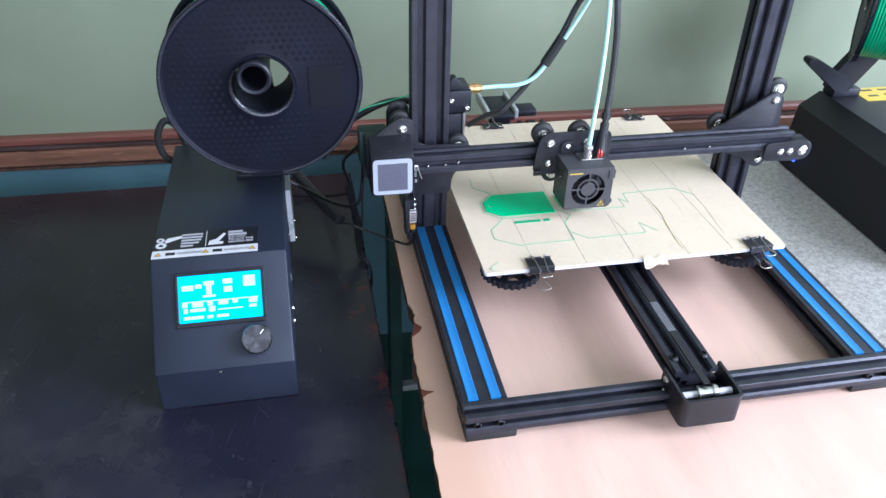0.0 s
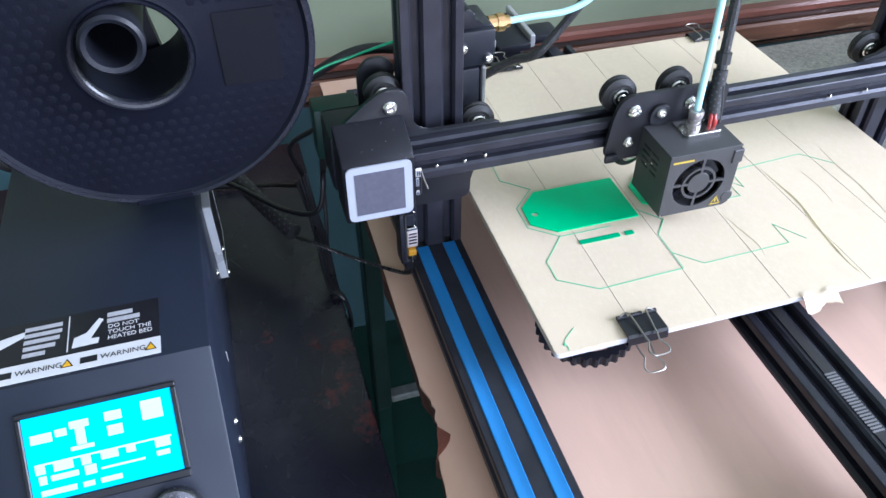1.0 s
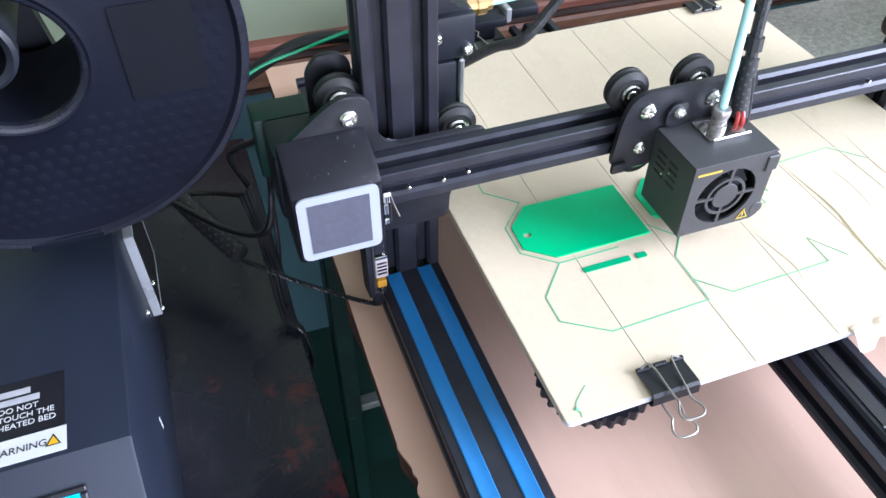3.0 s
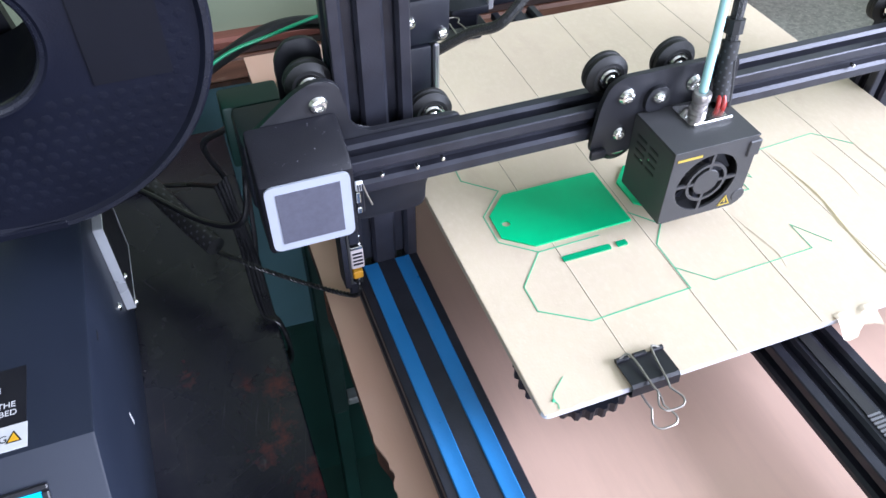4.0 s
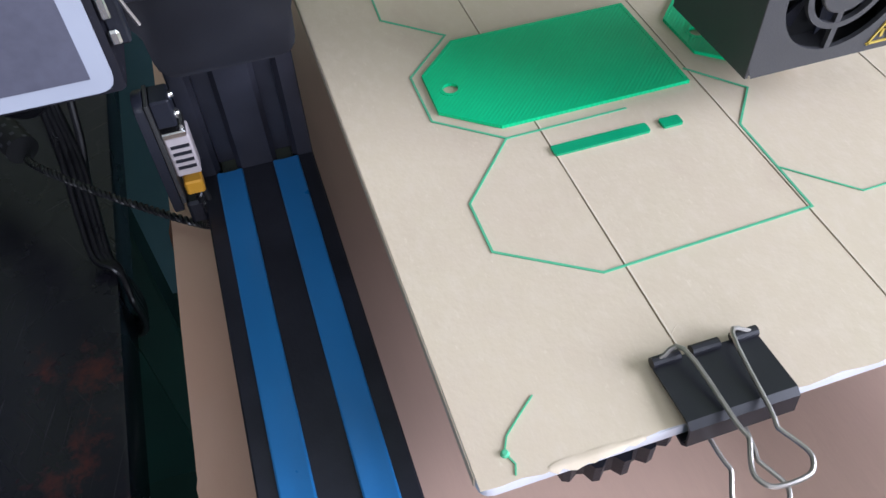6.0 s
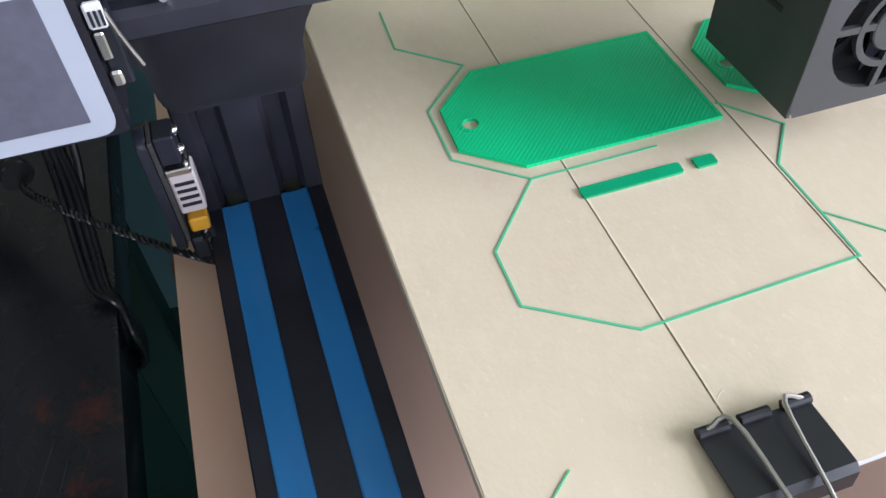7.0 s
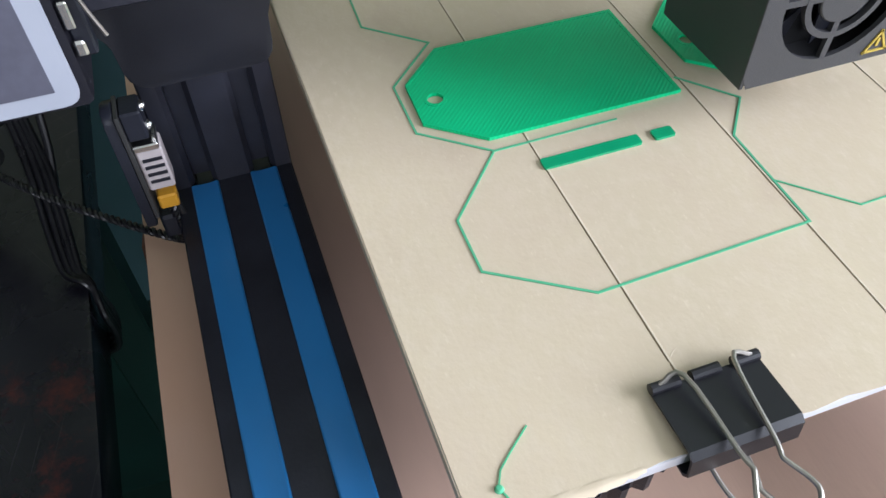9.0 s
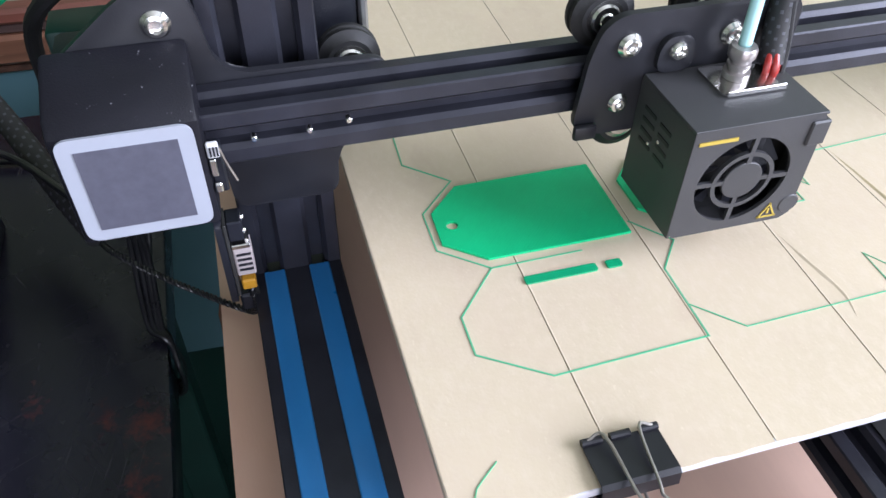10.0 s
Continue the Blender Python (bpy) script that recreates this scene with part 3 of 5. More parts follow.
# end-stop switch low on the post
sw = part("limit_switch", prism(outline([(0.2632, 0.0310), (0.2780, 0.0290), (0.2800, 0.0700), (0.2700, 0.0755), (0.2648, 0.0735)], 0.002), "x", -0.0095, -0.0065, 0.0004), BLACK, printer)
part("switch_board", box(-0.0063, -0.0050, 0.2640, 0.2755, 0.0340, 0.0740, 0.0002), mat("dark_board", (0.03, 0.03, 0.03), 0.4), sw)
part("switch_body", box(-0.0050, 0.0010, 0.2650, 0.2745, 0.0640, 0.0740, 0.0006), BLACK, sw)
part("socket", box(-0.0048, 0.0030, 0.2655, 0.2735, 0.0440, 0.0600, 0.0006), mat("pale_socket_plastic", (0.42, 0.37, 0.37), 0.35), sw, "white wire socket")
for i in range(4):
    part("slot", box(-0.0035, 0.0022, 0.2649, 0.2655, 0.0475 + 0.0028 * i, 0.0484 + 0.0028 * i, 0), BLACK, sw)
part("pin_strip", box(-0.0048, 0.0026, 0.2640, 0.2745, 0.0605, 0.0628, 0.0004), STEEL, sw, "bright metal pins")
part("plug", box(-0.0040, 0.0020, 0.2660, 0.2720, 0.0350, 0.0405, 0.0006), mat("amber_plastic", (0.5, 0.24, 0.02), 0.35), sw, "amber plug")
for z in (0.0655, 0.0725):
    part("screw", bolt((0.0010, 0.2700, z), "x", 1, 0.0016, 0.0012), STEEL, sw)
part("foot_bracket", box(-0.0062, -0.0005, 0.2690, 0.2800, 0.0190, 0.0288, 0.001), BLACK, printer)

right_plate = [(0.338, 0.112), (0.338, 0.1362), (0.352, 0.1385), (0.400, 0.172), (0.411, 0.1775), (0.421, 0.170), (0.421, 0.158), (0.4245, 0.128), (0.4175, 0.088), (0.408, 0.082), (0.399, 0.086), (0.384, 0.098)]
RP = part("end_plate", prism(outline(right_plate, 0.006), "y", 0.2675, 0.2708, 0.0005), PLATE, printer)
for x, z in ((0.4114, 0.1660), (0.4085, 0.0925)):
    part("bolt", bolt((x, 0.2675, z), "y", -1, 0.0048, 0.0028), STEEL, RP)
TP = part("tension_plate", prism(outline([(0.398, 0.103), (0.398, 0.1245), (0.440, 0.1265), (0.4535, 0.124), (0.4565, 0.114), (0.4535, 0.104), (0.440, 0.101)], 0.005), "y", 0.2435, 0.2465, 0.0005), PLATE, printer)
for x, r in ((0.4175, 0.0042), (0.4290, 0.0042), (0.4450, 0.0062)):
    part("bolt", bolt((x, 0.2435, 0.1135), "y", -1, r, 0.003), STEEL, TP)
part("tension_block", box(0.433, 0.453, 0.247, 0.266, 0.104, 0.124, 0.002, 2), BLACK, printer)
wheel((0.3575, 0.2885, 0.1335))
wheel((0.4220, 0.2885, 0.1720))
wheel((0.4220, 0.2885, 0.1000))

# filament drive behind the left post
part("feeder_motor", box(0.0405, 0.0590, 0.3030, 0.3420, 0.0960, 0.1560, 0.002, 2), BLACK, printer)
part("feeder_flange", box(0.0592, 0.0628, 0.3020, 0.3430, 0.0965, 0.1565, 0.001), mat("silver_motor_flange", (0.5, 0.5, 0.52), 0.35, 0.9), printer, "silver motor flange")
FD = part("feeder", box(0.0405, 0.0690, 0.3020, 0.3420, 0.1570, 0.1830, 0.003, 2), BLACK, printer)
for x, z in ((0.046, 0.172), (0.0635, 0.163)):
    part("bolt", bolt((x, 0.3020, z), "y", -1, 0.0034, 0.003), STEEL, FD)
part("lever", prism(outline([(0.042, 0.178), (0.045, 0.194), (0.052, 0.197), (0.057, 0.186), (0.068, 0.184), (0.068, 0.178)], 0.003), "y", 0.306, 0.318, 0.001), BLACK, FD)
part("brass_fitting", lathe([(0, 0), (0.0052, 0), (0.0052, 0.006), (0.0060, 0.006), (0.0060, 0.011), (0.0040, 0.011), (0.0040, 0.015), (0, 0.015)], (0.0690, 0.3200, 0.1775), "x", 12), BRASS, FD, "brass tube fitting", smooth=False)

# carriage and print head
HX = 0.001
car = [(0.1240, 0.1120), (0.1270, 0.1400), (0.1305, 0.1510), (0.1370, 0.1555), (0.2040, 0.1555), (0.2080, 0.1500), (0.2080, 0.1080), (0.1330, 0.1080)]
CP = part("carriage_plate", prism(outline([(x + HX, z) for x, z in car], 0.004), "y", 0.2412, 0.2442, 0.0005), PLATE, printer)
for x, z, r in ((0.1410, 0.1440, 0.0046), (0.1405, 0.1210, 0.0040), (0.1590, 0.1410, 0.0036), (0.1810, 0.1435, 0.0046)):
    part("bolt", bolt((x + HX, 0.2385 if x == 0.1590 else 0.2412, z), "y", -1, r, 0.0026), STEEL, CP)
part("boss", prism(outline([(0.1520 + HX, 0.1325), (0.1520 + HX, 0.1420), (0.1550 + HX, 0.1465), (0.1630 + HX, 0.1465), (0.1660 + HX, 0.1420), (0.1660 + HX, 0.1325)], 0.004), "y", 0.2385, 0.2411, 0.0004), PLATE, CP)
wheel((0.1360 + HX, 0.2570, 0.1490))
wheel((0.1765 + HX, 0.2570, 0.1490))
wheel((0.1500 + HX, 0.2570, 0.1035))
part("carriage_foot", box(0.1240 + HX, 0.1330 + HX, 0.2380, 0.2411, 0.1080, 0.1140, 0.0012, 2), PLATE, CP)

x0, x1, y0, y1, z0, z1 = 0.1490 + HX, 0.1995 + HX, 0.2030, 0.2411, 0.0850, 0.1320


def shroud():
    """Folded sheet box round the hot end, open below, its front pierced by the fan grille."""
    bm = bmesh.new()
    t = 0.0012
    box(x0, x0 + t, y0, y1, z0, z1 - t, 0.0002, bm=bm)
    box(x1 - t, x1, y0 + t, y1, z0, z1 - t, 0.0002, bm=bm)
    box(x0, x1, y0, 0.2405, z1 - t, z1, 0.0002, bm=bm)
    # floor strip added to hide the bright bed behind the grille
    box(x0 + t, x1 - t, y0 + t, y0 + 0.0118, z0, z0 + t, 0, bm=bm)
    # the front: a plate with a round hole, as a ring of quads from a circle to the outline
    cx, cz, r, n = (x0 + x1) / 2 - 0.0010, z0 + 0.0225, 0.0183, 48
    for y, flip in ((y0 - 0.0002, 0), (y0 + t, 1)):
        inner = [bm.verts.new((cx + r * math.cos(2 * math.pi * i / n), y, cz + r * math.sin(2 * math.pi * i / n))) for i in range(n)]
        outer = []
        for i in range(n):
            c, s = math.cos(2 * math.pi * i / n), math.sin(2 * math.pi * i / n)
            k = min(((x1 if c > 0 else x0) - cx) / c if abs(c) > 1e-6 else 9, ((z1 if s > 0 else z0) - cz) / s if abs(s) > 1e-6 else 9)
            outer.append(bm.verts.new((cx + k * c, y, cz + k * s)))
        for i in range(n):
            j = (i + 1) % n
            bm.faces.new((inner[i], inner[j], outer[j], outer[i]))
        if not flip:
            first = inner
        else:
            for i in range(n):
                j = (i + 1) % n
                bm.faces.new((first[i], first[j], inner[j], inner[i]))
    return bm, cx, cz


sb, fx, fz = shroud()
HD = part("print_head", sb, SHROUD, printer, "dark grey folded steel shroud", smooth=False)
part("fan_ring", ring((fx, y0 - 0.0002, fz), "y", 0.0105, 0.0122, 0.0016), SHROUD, HD)
part("fan_hub", disc((fx, y0 - 0.0002, fz), "y", 0.0078, 0.0016, 0.0003, 40), SHROUD, HD)
for k in range(4):
    a = math.pi / 4 + k * math.pi / 2 + 0.75
    d = Vector((math.cos(a), 0, math.sin(a)))
    s = Vector((-d.z, 0, d.x)) * 0.0009
    bm = bmesh.new()
    c = Vector((fx, y0 - 0.0001, fz))
    q = [c + d * 0.0075 + s, c + d * 0.0185 + s, c + d * 0.0185 - s, c + d * 0.0075 - s]
    lo, hi = [bm.verts.new(v) for v in q], [bm.verts.new(v + Vector((0, 0.0014, 0))) for v in q]
    bm.faces.new(lo), bm.faces.new(hi)
    for i in range(4):
        bm.faces.new((lo[i], lo[(i + 1) % 4], hi[(i + 1) % 4], hi[i]))
    part("grille_bar", bm, SHROUD, HD, smooth=False)
for k in range(7):
    fan = bmesh.new()
    a = k * 2 * math.pi / 7
    lo, hi = [], []
    for r, da, yy in ((0.008, 0, 0.005), (0.0172, 0.15, 0.005), (0.0172, 0.75, 0.009), (0.008, 0.7, 0.009)):
        p = Vector((fx + r * math.cos(a + da), y0 + yy, fz + r * math.sin(a + da)))
        lo.append(fan.verts.new(p)), hi.append(fan.verts.new(p + Vector((0, 0.0007, 0))))
    fan.faces.new(lo), fan.faces.new(hi)
    for i in range(4):
        fan.faces.new((lo[i], lo[(i + 1) % 4], hi[(i + 1) % 4], hi[i]))
    part("fan_blade", fan, BLACK, HD, smooth=False)
# Solid black block added to stand in for the shade inside the shroud
part("added_black_backing", box(x0 + 0.0014, x1 - 0.0014, y0 + 0.0115, y0 + 0.017, z0 + 0.001, z1 - 0.0014, 0), RUBBER, HD)
part("corner_fold", box(x1 - 0.006, x1 + 0.0015, y0 - 0.0012, y0 + 0.004, z1 - 0.013, z1 - 0.003, 0.0006), SHROUD, HD)
part("ear", disc((x1 - 0.002, y0 - 0.0006, z0 + 0.007), "y", 0.0042, 0.003, 0.0004, 20), SHROUD, HD)
dep, hgt = y1 - y0, z1 - z0
for i in range(4):
    for fa, fb in ((0.34, 0.54), (0.62, 0.84)):
        zz = z1 - hgt * (0.20 + 0.095 * i)
        part("vent", box(x0 - 0.0003, x0 + 0.0002, y0 + dep * fa, y0 + dep * fb, zz - 0.0014, zz, 0), RUBBER, HD)
for fy, fz2 in ((0.50, 0.36), (0.66, 0.46)):
    part("vent_screw", disc((x0 - 0.0006, y0 + dep * fy, z1 - hgt * fz2), "x", 0.0008, 0.001, 0.0002, 12), STEEL, HD)
part("name_strip", box(x0 + 0.002, x0 + 0.0165, y0 - 0.0006, y0 - 0.0001, z1 - 0.0056, z1 - 0.0043, 0), GOLD, HD, "plain gold printed strip")
tri = [(x1 - 0.0140, z0 + 0.0022), (x1 - 0.0062, z0 + 0.0022), (x1 - 0.0101, z0 + 0.0090)]
bm = bmesh.new()
for i in range(3):
    a, b = Vector(tri[i]), Vector(tri[(i + 1) % 3])
    n = Vector((-(b - a).y, (b - a).x)).normalized() * 0.0006
    prism([tuple(a), tuple(b), tuple(b + n), tuple(a + n)], "y", y0 - 0.0006, y0 - 0.0001, bm=bm)
part("warning_mark", bm, GOLD, HD, "gold warning triangle", smooth=False)
part("warning_mark", prism([(x1 - 0.0105, z0 + 0.0040), (x1 - 0.0097, z0 + 0.0040), (x1 - 0.0097, z0 + 0.0064), (x1 - 0.0105, z0 + 0.0064)], "y", y0 - 0.0006, y0 - 0.0001), GOLD, HD, smooth=False)
part("heat_sink", box(0.1690 + HX, 0.1890 + HX, 0.2150, 0.2300, 0.1010, 0.1318, 0.0008), mat("milled_aluminium", (0.6, 0.6, 0.62), 0.3, 0.9), HD, "bright milled heat sink")
part("sink_plate", prism(outline([(0.1680 + HX, 0.2200), (0.1915 + HX, 0.2215), (0.1915 + HX, 0.2350), (0.1680 + HX, 0.2380)], 0.0015, 3), "z", 0.1321, 0.1331), STEEL, HD, "bright metal clamp plate")
part("sink_lip", box(0.1690 + HX, 0.1925 + HX, 0.2185, 0.2196, 0.1322, 0.1345, 0.0004), STEEL, HD, "bright metal clamp lip")
FX, FY, FZ = 0.1785 + HX, 0.2295, 0.1332
part("tube_fitting", lathe([(0, 0), (0.0048, 0), (0.0048, 0.0024), (0.0034, 0.0028), (0.0034, 0.0040), (0.0042, 0.0044), (0.0042, 0.0056), (0.0033, 0.0060), (0.0033, 0.0074), (0.0048, 0.0080), (0.0050, 0.0108), (0.0044, 0.0120), (0.0023, 0.0122)], (FX, FY, FZ), "z", 28), mat("nickel_fitting", (0.42, 0.39, 0.38), 0.3, 0.7), HD, "ribbed nickel push-in tube fitting")
part("nozzle_block", box(0.168 + HX, 0.186 + HX, 0.216, 0.234, 0.0745, 0.0900, 0.0006), mat("heater_block", (0.4, 0.38, 0.36), 0.35, 0.9), HD)
part("nozzle", lathe([(0.0006, 0), (0.0030, 0.003), (0.0030, 0.005), (0, 0.005)], (0.177 + HX, 0.225, 0.0697), "z", 12), BRASS, HD, "brass nozzle")
for dx, dy in ((0.0, 0.0), (0.0024, -0.0012), (0.0044, 0.0006)):
    part("red_wire", tube([(0.1905 + HX + dx, 0.2290 + dy, 0.1270), (0.1905 + HX + dx, 0.2290 + dy, 0.1350), (0.1925 + HX + dx * 0.6, 0.2325 + dy, 0.1400)], 0.0013, 4, 10), REDM, HD, "red silicone wire")
for dx, dy in ((0.0035, 0.0026), (0.0062, -0.0012), (0.0068, 0.0022), (0.0014, 0.0030)):
    part("wire", tube([(0.1905 + HX + dx, 0.2290 + dy, 0.1270), (0.1925 + HX + dx, 0.2330 + dy, 0.1400), (0.1945 + HX + dx * 0.6, 0.2370 + dy, 0.1560)], 0.0011, 4, 8), RUBBER, HD)

# ---- heated bed ----
BY = -0.0040
BX0, BX1, BF, BB, BZ = 0.0475, 0.3670, 0.1292 + BY, 0.4560 + BY, 0.0693
bed = part("print_bed", prism(outline([(BX0, BF), (BX1, BF), (BX1, BB), (BX0, BB)], 0.003), "z", BZ - 0.0042, BZ - 0.0004, 0.0003), GLASSE, printer, "glass plate with white worn edge")
part("bed_base", box(BX0 + 0.004, BX1 - 0.004, BF + 0.016, BB - 0.016, BZ - 0.0075, BZ - 0.0045, 0.0005), mat("bed_aluminium", (0.3, 0.3, 0.31), 0.4, 0.8), bed)
part("bed_film", box(BX0 + 0.0015, BX1 - 0.0015, BF + 0.0015, BB - 0.0015, BZ - 0.0005, BZ - 0.00012, 0), UNDER, bed)
seams = [(BX0, BX0), (0.0994, 0.1004), (0.1511, 0.1541), (0.2018, 0.2120), (0.2600, 0.2585), (0.3085, 0.3010), (BX1, BX1)]
for i in range(6):
    (a0, a1), (b0, b1) = seams[i], seams[i + 1]
    g = 0.00022
    rnd = random.Random(i)
    n = 26
    left = [(a0 + (a1 - a0) * k / n + (g if i else 0) + (rnd.uniform(-1, 1) * 0.00008 if i else 0), BF + (BB - BF) * k / n) for k in range(n + 1)]
    right = [(b0 + (b1 - b0) * k / n - (g if i < 5 else 0) + (rnd.uniform(-1, 1) * 0.00008 if i < 5 else 0), BF + (BB - BF) * k / n) for k in range(n + 1)]
    front = []
    for k in range(1, 12):
        t = k / 12
        front.append((right[0][0] + (left[0][0] - right[0][0]) * t, BF + rnd.uniform(-0.0007, 0.0003)))
    part("tape_strip", prism(left[::-1] + front[::-1] + right, "z", BZ - 0.00011, BZ + 0.00002 * (i % 2)), TAPE, bed, smooth=False)
# a thin lip where each strip overlaps its neighbour
for (a0, a1) in seams[1:-1]:
    n = 40
    lip = [(a0 + (a1 - a0) * k / n, BF + 0.001 + (BB - BF - 0.002) * k / n) for k in range(n + 1)]
    wob = [0.00035 + 0.0003 * noise.noise(Vector((x * 50, y * 120, 0))) for x, y in lip]
    part("tape_lip", prism([(x + 0.00018, y) for x, y in lip] + [(x + 0.0003 + w, y) for (x, y), w in zip(lip[::-1], wob[::-1])], "z", BZ - 0.0001, BZ + 0.00016), LIP, bed, smooth=False)
# the tape folds down over the long edges
for xa, xb in ((BX0 - 0.0004, BX0 - 0.0001), (BX1 + 0.0001, BX1 + 0.0004)):
    part("tape_fold", box(xa, xb, BF + 0.003, BB - 0.003, BZ - 0.0040, BZ - 0.0002, 0), TAPE, bed)
# creases where the tape has lifted along its joints
LIFT = mat("lifted_yellowed_tape", (0.60, 0.495, 0.31), 0.5, 0, 0.15, 60, 0.3, 900)


def crease(pts, w, h, material):
    """A low ridge of lifted tape along a line, thickest in its middle."""
    way = spline([(x, y, 0) for x, y in pts], 7)
    bm = bmesh.new()
    rows = []
    for i, q in enumerate(way):
        t = i / (len(way) - 1)
        k = math.sin(math.pi * t) ** 0.8 * (0.75 + 0.35 * noise.noise(Vector((q.y * 140, q.x * 90, w * 999))))
        d = (way[min(i + 1, len(way) - 1)] - way[max(i - 1, 0)]).normalized()
        s = Vector((-d.y, d.x, 0))
        rows.append([bm.verts.new(q + s * (u * w * k) + Vector((0, BY, BZ - 0.0001 + z * h * k))) for u, z in ((-1, 0), (-0.45, 0.55), (0.05, 1), (0.3, 0.5), (0.65, 0.1), (1, 0))])
    for a, b in zip(rows, rows[1:]):
        for i in range(5):
            bm.faces.new((a[i], a[i + 1], b[i + 1], b[i]))
        bm.faces.new((a[5], a[0], b[0], b[5]))
    return part("tape_crease", bm, material, bed, "lifted crease in the tape")


crease([(0.2605, 0.262), (0.2630, 0.232), (0.2640, 0.208), (0.2600, 0.182), (0.2570, 0.150), (0.2585, 0.132)], 0.0026, 0.0011, LIFT)
crease([(0.2055, 0.216), (0.2085, 0.197), (0.2115, 0.178), (0.2085, 0.165)], 0.0020, 0.0008, TAPE)
crease([(0.3215, 0.276), (0.3185, 0.240), (0.3185, 0.212), (0.3150, 0.180), (0.3130, 0.146)], 0.0020, 0.0008, TAPE)
crease([(0.2330, 0.318), (0.2410, 0.292), (0.2490, 0.268)], 0.0014, 0.0005, TAPE)
crease([(0.2870, 0.250), (0.2895, 0.222), (0.2860, 0.196)], 0.0013, 0.0005, TAPE)
crease([(0.0985, 0.1475), (0.1010, 0.1505), (0.1040, 0.1520)], 0.0007, 0.0004, TAPE)
# ragged tape end at the corner by the clip
fr = bmesh.new()
rows = []
for j, (dy, dz) in enumerate(((0.0010, 0.00008), (0.0001, 0.00012), (-0.0006, 0.0), (-0.0015, -0.0005))):
    rows.append([fr.verts.new((0.0620 + 0.021 * i / 16, BF + dy * (0.35 + 0.65 * math.sin(math.pi * (i / 16) ** 0.55)) - (0.0012 * noise.noise(Vector((i * 0.8, 0, 0))) if j == 3 else 0), BZ + dz + 0.00008 * math.sin(i * 0.9))) for i in range(17)])
for a, b in zip(rows, rows[1:]):
    for i in range(16):
        fr.faces.new((a[i], a[i + 1], b[i + 1], b[i]))
part("tape_flap", fr, TAPE, bed, "ragged tape end over the front edge")
# a torn end of tape hanging over the front edge
fl = bmesh.new()
n = 14
rows = []
for j, (dy, dz) in enumerate(((0.002, 0.0004), (-0.001, 0.0003), (-0.0035, -0.0010), (-0.0060, -0.0028), (-0.0080, -0.0050))):
    rows.append([fl.verts.new((0.2090 + 0.025 * i / n, BF + dy + (-0.0004 * math.sin(i * 1.9) - 0.003 * math.sin(i * 0.45 + 0.4) if j == 4 else 0), BZ + dz + 0.0008 * math.sin(i * 0.7 + j))) for i in range(n + 1)])
for a, b in zip(rows, rows[1:]):
    for i in range(n):
        fl.faces.new((a[i], a[i + 1], b[i + 1], b[i]))
part("tape_flap", fl, TAPE, bed, "torn tape end over the edge")
# carriage under the bed
part("bed_carrier", prism(outline([(0.075, 0.16 + BY), (0.34, 0.16 + BY), (0.34, 0.18 + BY), (0.25, 0.24 + BY), (0.25, 0.34 + BY), (0.34, 0.40 + BY), (0.34, 0.425 + BY), (0.075, 0.425 + BY), (0.075, 0.40 + BY), (0.165, 0.34 + BY), (0.165, 0.24 + BY), (0.075, 0.18 + BY)], 0.008), "z", 0.0525, 0.0555, 0.0005), PLATE, printer)


def knob_mesh(c):
    bm = bmesh.new()
    n = 28
    pts = []
    for i in range(4 * n):
        a = math.pi * i / n / 2
        r = 0.0302 + (0.0010 if i % 4 < 2 else -0.0010)
        pts.append((c[0] + r * math.cos(a), c[1] + r * math.sin(a)))
    inner = [(c[0] + 0.024 * math.cos(math.pi * i / n / 2), c[1] + 0.024 * math.sin(math.pi * i / n / 2)) for i in range(4 * n)]
    za, zb = c[2] - 0.007, c[2]
    ob, it, ot, ib = ([bm.verts.new((*p, z)) for p in ps] for ps, z in ((pts, za), (inner, zb), (pts, zb), (inner, za)))
    for i in range(4 * n):
        j = (i + 1) % (4 * n)
        for f in ((ob[i], ob[j], ot[j], ot[i]), (ot[i], ot[j], it[j], it[i]), (it[i], it[j], ib[j], ib[i]), (ib[i], ib[j], ob[j], ob[i])):
            bm.faces.new(f)
    for k in range(5):
        a = k * 2 * math.pi / 5 + 0.3
        d, s = Vector((math.cos(a), math.sin(a))), Vector((-math.sin(a), math.cos(a))) * 0.0035
        q = [Vector(c[:2]) + d * 0.006 + s, Vector(c[:2]) + d * 0.0245 + s, Vector(c[:2]) + d * 0.0245 - s, Vector(c[:2]) + d * 0.006 - s]
        prism([tuple(v) for v in q], "z", c[2] - 0.008, c[2] - 0.003, bm=bm)
    disc((c[0], c[1], c[2] - 0.010), "z", 0.008, 0.012, 0.001, 24, bm)
    return bm


for x, y in ((0.084, 0.165), (0.333, 0.165), (0.083, 0.420), (0.333, 0.420)):
    kn = part("levelling_knob", knob_mesh((x, y + BY, 0.0480)), BLACK, printer, "black notched levelling knob", smooth=False)
    part("spring", lathe([(0.0045, 0), (0.0055, 0.001), (0.0045, 0.002), (0.0055, 0.003), (0.0045, 0.004), (0.0055, 0.005), (0.0045, 0.006), (0.0055, 0.007)], (x, y + BY, 0.0545), "z", 16), STEEL, kn)


